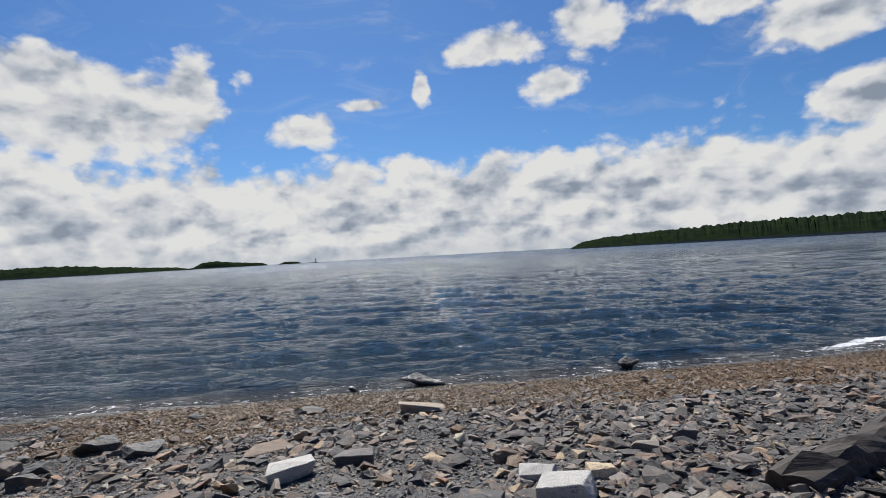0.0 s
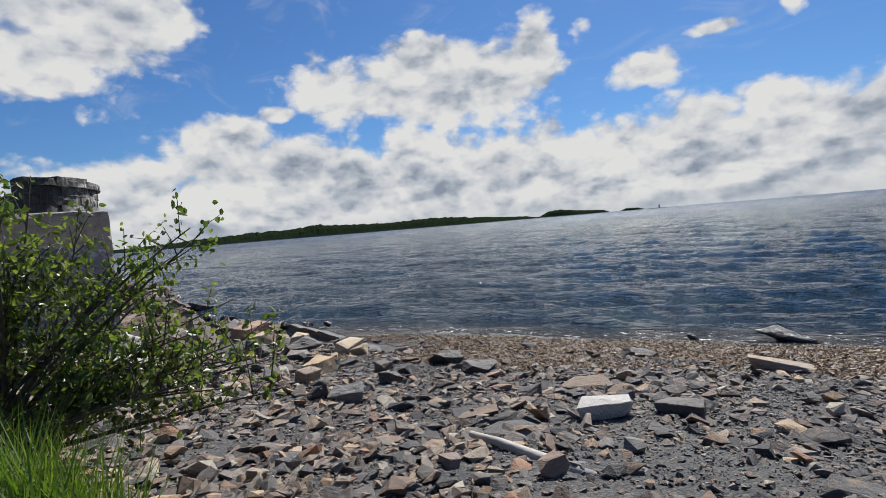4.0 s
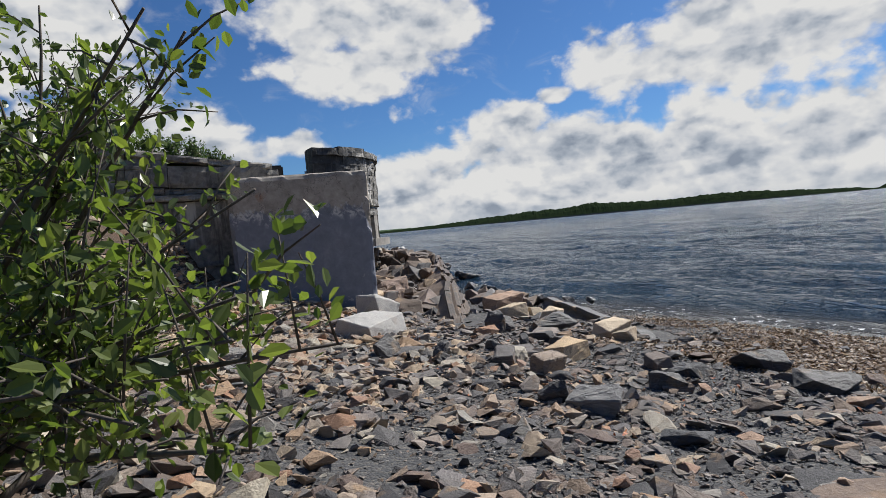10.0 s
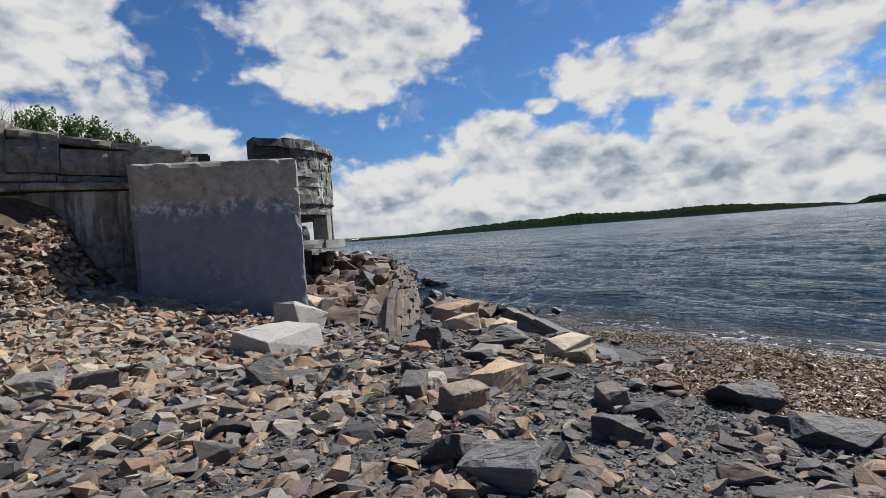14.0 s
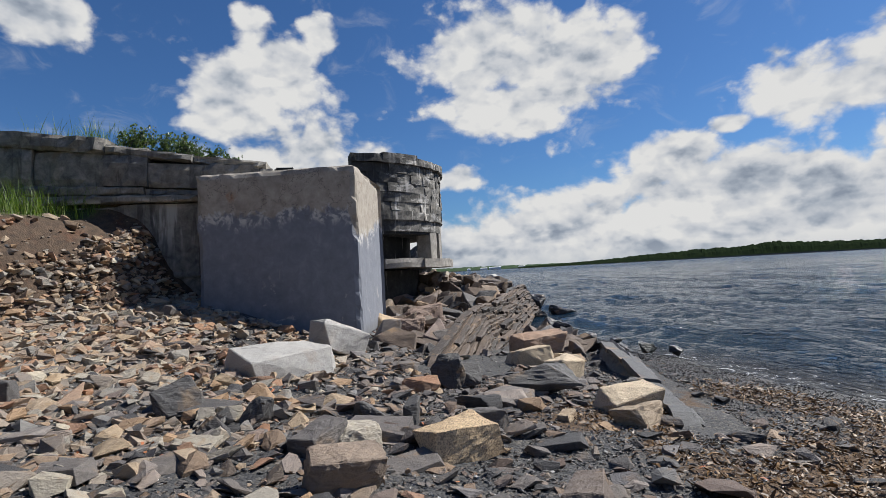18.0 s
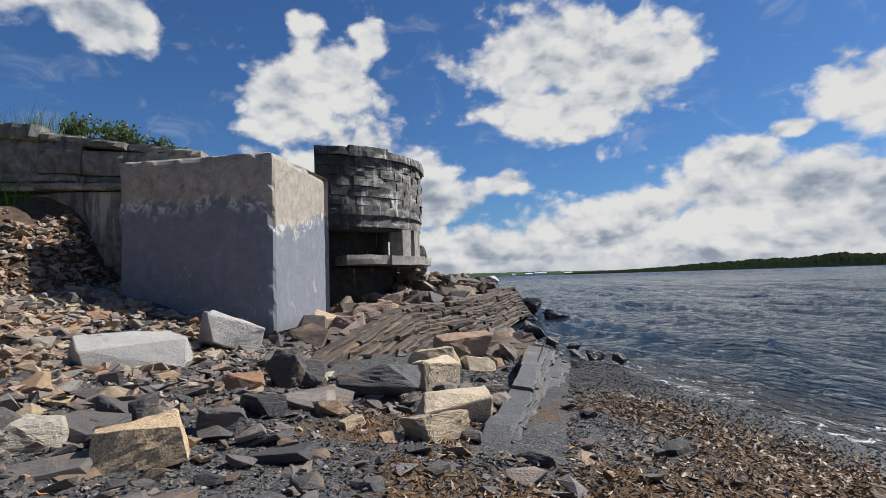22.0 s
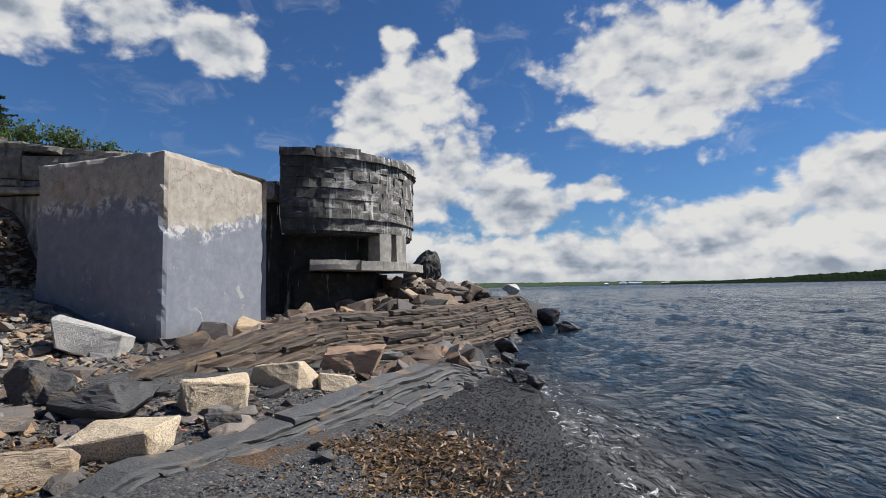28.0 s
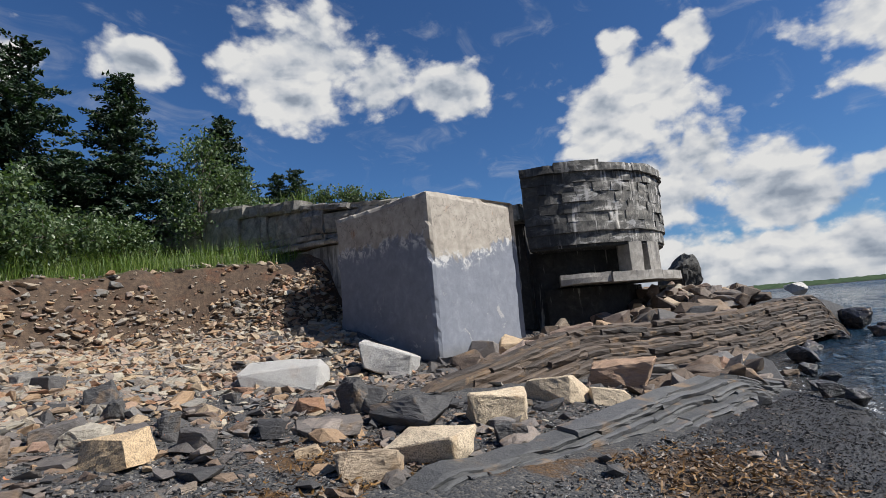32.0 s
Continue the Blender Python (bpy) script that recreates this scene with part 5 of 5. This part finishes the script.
rubble("slate_stones", "flat broken slate stones covering the beach", 52000, (-17, 10, -4, 11.5), 0.07, 0.31, M_RUBBLE, lambda a, b: stony(a, b) * (1 - 0.75 * zone(a, b)[2]))
rubble("rusty_stones", "tan and rusty broken stones below the bank", 38000, (-17, 5, -3.5, 8.5), 0.07, 0.32, M_WRUBBLE, lambda a, b: stony(a, b) * np.clip(zone(a, b)[2] * 1.1 + 0.1, 0, 1), flat=(0.25, 0.62), tilt=0.28)
rubble("slate_chips", "small slate chips between the stones", 110000, (-16, 9, -3, 11.5), 0.03, 0.10, M_RUBBLE, lambda a, b: np.clip(0.25 + 0.75 * stony(a, b), 0, 1) * ease(zone(a, b)[0], 0.3, 1.2) * ease(zone(a, b)[1], 0.2 + 0.3 * ease(-a, 7, 9), 0.9 + 0.5 * ease(-a, 7, 9)) * free_of_works(a, b) * off_bedrock(a, b) * (1 - 0.85 * wrack(a, b)))
def wetness(x, y):
    """Shingle wetted by the last waves, widest beside the ledge."""
    d = shoreline(x) - y
    return ease(d, 1.5 + 1.0 * ease(-x, 6.5, 9.5) + 0.3 * lattice(x, y, 4), 0.7 + 0.6 * ease(-x, 6.5, 9.5))


rubble("pebbles", "fine grey shingle with pale flecks", 240000, (-18, 4, 2.0, 12), 0.016, 0.055, M_PEBBLE, lambda a, b: (1 - wetness(a, b)) * (0.35 + 0.65 * ease(b, 4, 7)) * off_bedrock(a, b) * (1 - 0.75 * wrack(a, b)), variants=GRIT, flat=(0.35, 0.8))
rubble("wet_pebbles", "black wet shingle glistening at the water's edge", 150000, (-18, 8, 8.0, 14), 0.014, 0.05, M_WETGRIT, lambda a, b: wetness(a, b) * ease(zone(a, b)[0], -0.15, 0.3) * off_bedrock(a, b), variants=GRIT, flat=(0.35, 0.8))
rubble("scree_stones", "tan and grey broken stones spilling down the bank", 16000, (-16.2, -7.0, -3.2, 4.0), 0.07, 0.34, M_WRUBBLE, lambda a, b: ease(zone(a, b)[1], 0.35, 0.9) * ease(zone(a, b)[1], 4.6, 3.0) * ease(-a, 7.0, 9.5) * 0.85 * free_of_works(a, b), tilt=0.3, flat=(0.25, 0.6))
rubble("bank_stones", "stones and clods fallen from the soil bank", 2600, (-17, 1, -5, 3), 0.04, 0.2, M_WRUBBLE, lambda a, b: ease(zone(a, b)[1], 0.05, 0.4) * ease(zone(a, b)[1], 2.4, 1.0) * 0.5 * free_of_works(a, b), tilt=0.4)
rubble("heap_stones", "broken stones between the boulders", 5000, (-26, -13.5, 4.5, 10.5), 0.10, 0.42, M_RUBBLE, lambda a, b: 0.55 * off_bedrock(a, b) * free_of_works(a, b) * ease(zone(a, b)[0], 0.5, 1.5), tilt=0.4, flat=(0.35, 0.8))
rubble("far_stones", "stones along the upper beach far off", 9000, (8, 40, 2, 28), 0.12, 0.5, M_RUBBLE, lambda a, b: ease(zone(a, b)[0], 2.5, 5.0) * 0.8)

# dried seaweed along the tide line
flake = (np.array([(-0.5, -0.12, 0.0), (0.0, -0.2, 0.10), (0.5, -0.08, -0.02), (0.5, 0.1, 0.02), (0.0, 0.2, 0.14), (-0.5, 0.12, 0.03)]), np.array([(0, 1, 4), (0, 4, 5), (1, 2, 3), (1, 3, 4)]))
curl = (np.array([(-0.5, -0.1, 0.1), (-0.1, -0.16, -0.05), (0.3, -0.05, 0.12), (0.5, 0.1, 0.3), (-0.15, 0.16, 0.06), (-0.5, 0.05, 0.16)]), np.array([(0, 1, 4), (0, 4, 5), (1, 2, 4), (2, 3, 4)]))


x, y = strew_points(420000, (-12, 24, 6.5, 24), lambda a, b: wrack(a, b) * off_bedrock(a, b) * np.where(a > 9, 0.5, 1.0))
n = len(x)
size = rng.uniform(0.03, 0.105, n)
me = strewn("wrack", rng, [flake, curl], np.stack([x, y, land_z(x, y) + rng.uniform(0.005, 0.035, n)], -1), np.stack([size, size * rng.uniform(0.3, 0.8, n), size], -1), M_WRACK, 0.35)
thing("seaweed", "band of dried rust-brown seaweed along the tide line", "seaweed", kind="stuff", data=me)
x, y = strew_points(1500, (-10, -3, 2.5, 8.5), lambda a, b: 0.9 * ease(rough_field(a * 1.6, b * 1.6, 99, 2), 0.55, 0.8))
me = strewn("orange_weed", rng, [flake, curl], np.stack([x, y, land_z(x, y) + 0.04], -1), np.full((len(x), 3), 0.06), M_ORANGE, 0.5)
thing("orange_seaweed", "scraps of orange seaweed between the stones", "seaweed", kind="stuff", data=me)


# ---------------------------------------------------------------- plants
def leaf_cloud(name, centers, size, mat, rng, per, spread_r):
    """Many small folded leaves round points."""
    leaf = (np.array([(0, -0.5, 0), (0.3, -0.1, 0.08), (0.22, 0.3, 0.06), (0, 0.5, -0.04), (-0.22, 0.3, 0.06), (-0.3, -0.1, 0.08)]), np.array([(0, 1, 2), (0, 2, 3), (0, 3, 4), (0, 4, 5)]))
    p = np.repeat(centers, per, 0)
    p = p + rng.normal(0, spread_r, p.shape)
    s = rng.uniform(*size, len(p))
    return strewn(name, rng, [leaf], p, np.stack([s, s, s], -1), mat, 0.9)


def shrub(name, label, base, lobes, stems, twigs, size, mat, seed, per=3, gap=0.045, lean=(0, 0), radius=0.022):
    """Stems from one base into rounded lobes, with side twigs that carry leaves."""
    rng = np.random.default_rng(seed)
    ob = thing(name, label, "shrub")
    base = Vector(base)
    spots = []
    for k in range(stems):
        c, r = lobes[k % len(lobes)]
        u = Vector(rng.normal(size=3)).normalized()
        tip = Vector(c) + Vector((u.x * r[0], u.y * r[1], abs(u.z) * r[2] if rng.uniform() < 0.75 else u.z * r[2])) * rng.uniform(0.55, 1.0)
        b0 = base + Vector((rng.normal(0, 0.12), rng.normal(0, 0.12), 0))
        mid = b0.lerp(tip, 0.5) + Vector((rng.normal(0, 0.12), rng.normal(0, 0.12), rng.uniform(0.0, 0.25)))
        pts = [(1 - t) ** 2 * b0 + 2 * t * (1 - t) * mid + t * t * tip for t in np.linspace(0, 1, 9)]
        bm = bmesh.new()
        tube(bm, pts, radius * rng.uniform(0.6, 1.1), 0.004, 6)
        for j in range(twigs):
            t = rng.uniform(0.45, 1.0)
            p = (1 - t) ** 2 * b0 + 2 * t * (1 - t) * mid + t * t * tip
            d = (Vector(rng.normal(size=3)) + Vector((0, 0, 0.7))).normalized() * rng.uniform(0.14, 0.42)
            q = p + d
            tube(bm, [p, p.lerp(q, 0.5) + Vector((0, 0, 0.02)), q], 0.005, 0.002, 4)
            for s in np.arange(0.2, 1.05, gap / d.length):
                spots.append(p.lerp(q, float(s)))
        part("branch", from_bm("branch", bm, M_BARK, True), ob)
    me = leaf_cloud("leaves", np.array([tuple(p) for p in spots]), size, mat, rng, per, 0.03)
    ob_l = part("foliage", me, ob, "glossy green leaves")
    ob_l["kind"] = "stuff"
    return ob


shrub("alder_shrub", "airy green alder shrub leaning out from the bank", (-4.3, -0.75, 1.95), [((-4.4, -0.2, 3.35), (0.6, 0.5, 1.0)), ((-3.9, 0.0, 2.75), (0.65, 0.5, 0.7)), ((-3.1, 0.15, 2.4), (0.6, 0.45, 0.45)), ((-3.6, -0.85, 3.2), (0.75, 0.55, 0.65)), ((-2.85, 0.3, 2.4), (0.4, 0.3, 0.4)), ((-3.3, 0.2, 2.95), (0.4, 0.35, 0.6))], 44, 11, (0.03, 0.068), M_LEAF, 5, 2)
shrub("alder_shrub", "low green shrub at the foot of the bank", (-4.0, -0.75, 1.85), [((-3.8, -0.5, 2.15), (0.4, 0.4, 0.45)), ((-4.4, -0.3, 2.25), (0.5, 0.4, 0.5))], 10, 10, (0.03, 0.06), M_LEAF, 6, 2)
shrub("alder_shrub", "wispy green shrub arching out from the lip of the bank", (-7.7, -1.7, float(land_z(-7.7, -1.7))), [((-8.3, 0.1, 4.6), (0.5, 0.35, 0.3)), ((-7.4, -0.3, 4.5), (0.6, 0.4, 0.4)), ((-7.2, -0.6, 3.6), (0.6, 0.5, 0.8)), ((-7.7, -1.0, 3.0), (0.8, 0.5, 0.6))], 22, 10, (0.035, 0.065), M_LEAF2, 7, 2)

# rough grass on the bank and above the wall
blade = (np.array([(-0.018, 0, 0), (0.018, 0, 0), (0.012, 0.10, 0.55), (-0.012, 0.10, 0.55), (0.0, 0.32, 1.0)]), np.array([(0, 1, 2), (0, 2, 3), (3, 2, 4)]))


def grass(name, label, count, box, keep, lo, hi):
    x, y = strew_points(count, box, keep)
    n = len(x)
    s = rng.uniform(lo, hi, n)
    me = strewn(name, rng, [blade], np.stack([x, y, land_z(x, y) - 0.02], -1), np.stack([np.full(n, 0.35), s, s], -1), M_GRASS, 0.16)
    return thing(name, label, "grass", kind="stuff", data=me)


def turfed(x, y):
    return land(x, y)[2]


grass("grass", "tall bright green grass on the corner of the bank", 5200, (-3.3, -2.1, -2.4, -0.7), lambda a, b: ease(a - b * 0.3, -1.75, -2.05), 0.25, 0.62)
grass("grass", "long green grass on the lip of the bank", 42000, (-17, 4, -7, 0), lambda a, b: turfed(a, b) * ease(zone(a, b)[1], -2.5, -0.3) * 0.9, 0.30, 0.80)
grass("grass", "rough grass and weeds above the sea wall", 16000, (-30, -16.4, -9, 3), lambda a, b: turfed(a, b) * 0.8, 0.06, 0.20)
grass("grass", "meadow grass on the land behind the beach", 26000, (-30, 12, -22, -3), lambda a, b: turfed(a, b) * 0.8, 0.2, 0.5)
for k, (a, b, s) in enumerate(((-16.9, -0.3, 0.30), (-17.1, 0.3, 0.34), (-16.9, 0.8, 0.28), (-17.4, 1.3, 0.2))):
    z = float(land_z(a, b))
    shrub("weed_clump", "small leafy weed clump on top of the sea wall", (a, b, z), [((a, b, z + s * 0.6), (0.4, 0.4, s * 0.6))], 8, 8, (0.05, 0.10), M_LEAF2, 30 + k, 2, 0.06, radius=0.008)


def spruce(at, height, seed, label):
    """A dense dark spruce: tapered trunk, drooping whorls of needled boughs."""
    rng = np.random.default_rng(seed)
    ob = thing("spruce_tree", label, "tree", "spruces behind the wall", m=pose(*at, 0, 0, rng.uniform(0, 360)))
    bm = bmesh.new()
    tube(bm, [(0, 0, 0), (0, 0, height * 0.5), (0, 0, height)], height * 0.018, 0.01, 8)
    part("trunk", from_bm("spruce_trunk", bm, M_BARK, True), ob)
    P, S, limbs = [], [], bmesh.new()
    z = height * 0.04
    while z < height * 0.985:
        f = 1 - z / height
        reach_r = (0.06 + 0.30 * f ** 0.8) * height * 1.12
        for a in rng.uniform(0, 2 * math.pi, int(6 + 5 * f)):
            L = reach_r * rng.uniform(0.6, 1.12)
            drop = L * rng.uniform(0.05, 0.30) - L * 0.28 * (1 - f)
            tube(limbs, [(0, 0, z), (L * 0.55 * math.cos(a), L * 0.55 * math.sin(a), z - drop * 0.7), (L * math.cos(a), L * math.sin(a), z - drop * 0.8)], 0.018, 0.004, 4)
            for t in np.linspace(0.16, 1.0, max(4, int(L / 0.10))):
                for _ in range(4):
                    w_ = 0.30 * L * (1.1 - t) + 0.05
                    o = rng.normal(0, w_ * 0.5)
                    P.append((L * t * math.cos(a) - o * math.sin(a), L * t * math.sin(a) + o * math.cos(a), z - drop * t + rng.normal(0, 0.04)))
                    S.append(rng.uniform(0.12, 0.28))
        z += height * rng.uniform(0.020, 0.034)
    part("bough", from_bm("spruce_limbs", limbs, M_BARK), ob)
    spray = (np.array([(0, -0.5, 0), (0.22, 0.0, -0.06), (0, 0.5, 0.02), (-0.22, 0.0, -0.06), (0, 0.0, 0.12)]), np.array([(0, 1, 4), (1, 2, 4), (2, 3, 4), (3, 0, 4)]))
    S = np.array(S)
    crown = part("crown", strewn("needles", rng, [spray], np.array(P), np.stack([S, S, S], -1), M_NEEDLE, 0.5), ob)
    crown["kind"] = "stuff"
    return ob


def leafy_tree(at, height, width, seed, label, mat=None, leaves=2600):
    rng = np.random.default_rng(seed)
    ob = thing("leafy_tree", label, "tree", m=pose(*at))
    bm, C = bmesh.new(), []
    tube(bm, [(0, 0, 0), (0.05 * height, 0, height * 0.4), (0, 0.05 * height, height * 0.85)], height * 0.016, 0.01, 7)
    for k in range(26):
        a, zz = rng.uniform(0, 2 * math.pi), rng.uniform(0.15, 0.95) * height
        L = width * 0.5 * math.sqrt(max(0.05, 1 - (2 * zz / height - 1) ** 2)) * rng.uniform(0.5, 1.1)
        tip = (L * math.cos(a), L * math.sin(a), zz + rng.uniform(0, 0.12) * height)
        tube(bm, [(0, 0, zz * 0.7), (tip[0] * 0.5, tip[1] * 0.5, zz * 0.92), tip], 0.02, 0.005, 5)
        for t in (0.55, 0.75, 0.9, 1.0):
            C.append((tip[0] * t, tip[1] * t, zz * (0.85 + 0.15 * t) + (tip[2] - zz) * t))
    part("trunk", from_bm("leafy_trunk", bm, M_BARK, True), ob)
    crown = part("crown", leaf_cloud("crown_leaves", np.array(C), (0.07, 0.14), mat or M_LEAF2, rng, max(4, leaves // len(C)), width * 0.075), ob)
    crown["kind"] = "stuff"
    return ob


# about the camera's last position; the trees are placed by bearing from it
END_EYE = (-4.95, 10.2)


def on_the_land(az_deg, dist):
    x, y = END_EYE[0] - dist * math.sin(radians(az_deg)), END_EYE[1] + dist * math.cos(radians(az_deg))
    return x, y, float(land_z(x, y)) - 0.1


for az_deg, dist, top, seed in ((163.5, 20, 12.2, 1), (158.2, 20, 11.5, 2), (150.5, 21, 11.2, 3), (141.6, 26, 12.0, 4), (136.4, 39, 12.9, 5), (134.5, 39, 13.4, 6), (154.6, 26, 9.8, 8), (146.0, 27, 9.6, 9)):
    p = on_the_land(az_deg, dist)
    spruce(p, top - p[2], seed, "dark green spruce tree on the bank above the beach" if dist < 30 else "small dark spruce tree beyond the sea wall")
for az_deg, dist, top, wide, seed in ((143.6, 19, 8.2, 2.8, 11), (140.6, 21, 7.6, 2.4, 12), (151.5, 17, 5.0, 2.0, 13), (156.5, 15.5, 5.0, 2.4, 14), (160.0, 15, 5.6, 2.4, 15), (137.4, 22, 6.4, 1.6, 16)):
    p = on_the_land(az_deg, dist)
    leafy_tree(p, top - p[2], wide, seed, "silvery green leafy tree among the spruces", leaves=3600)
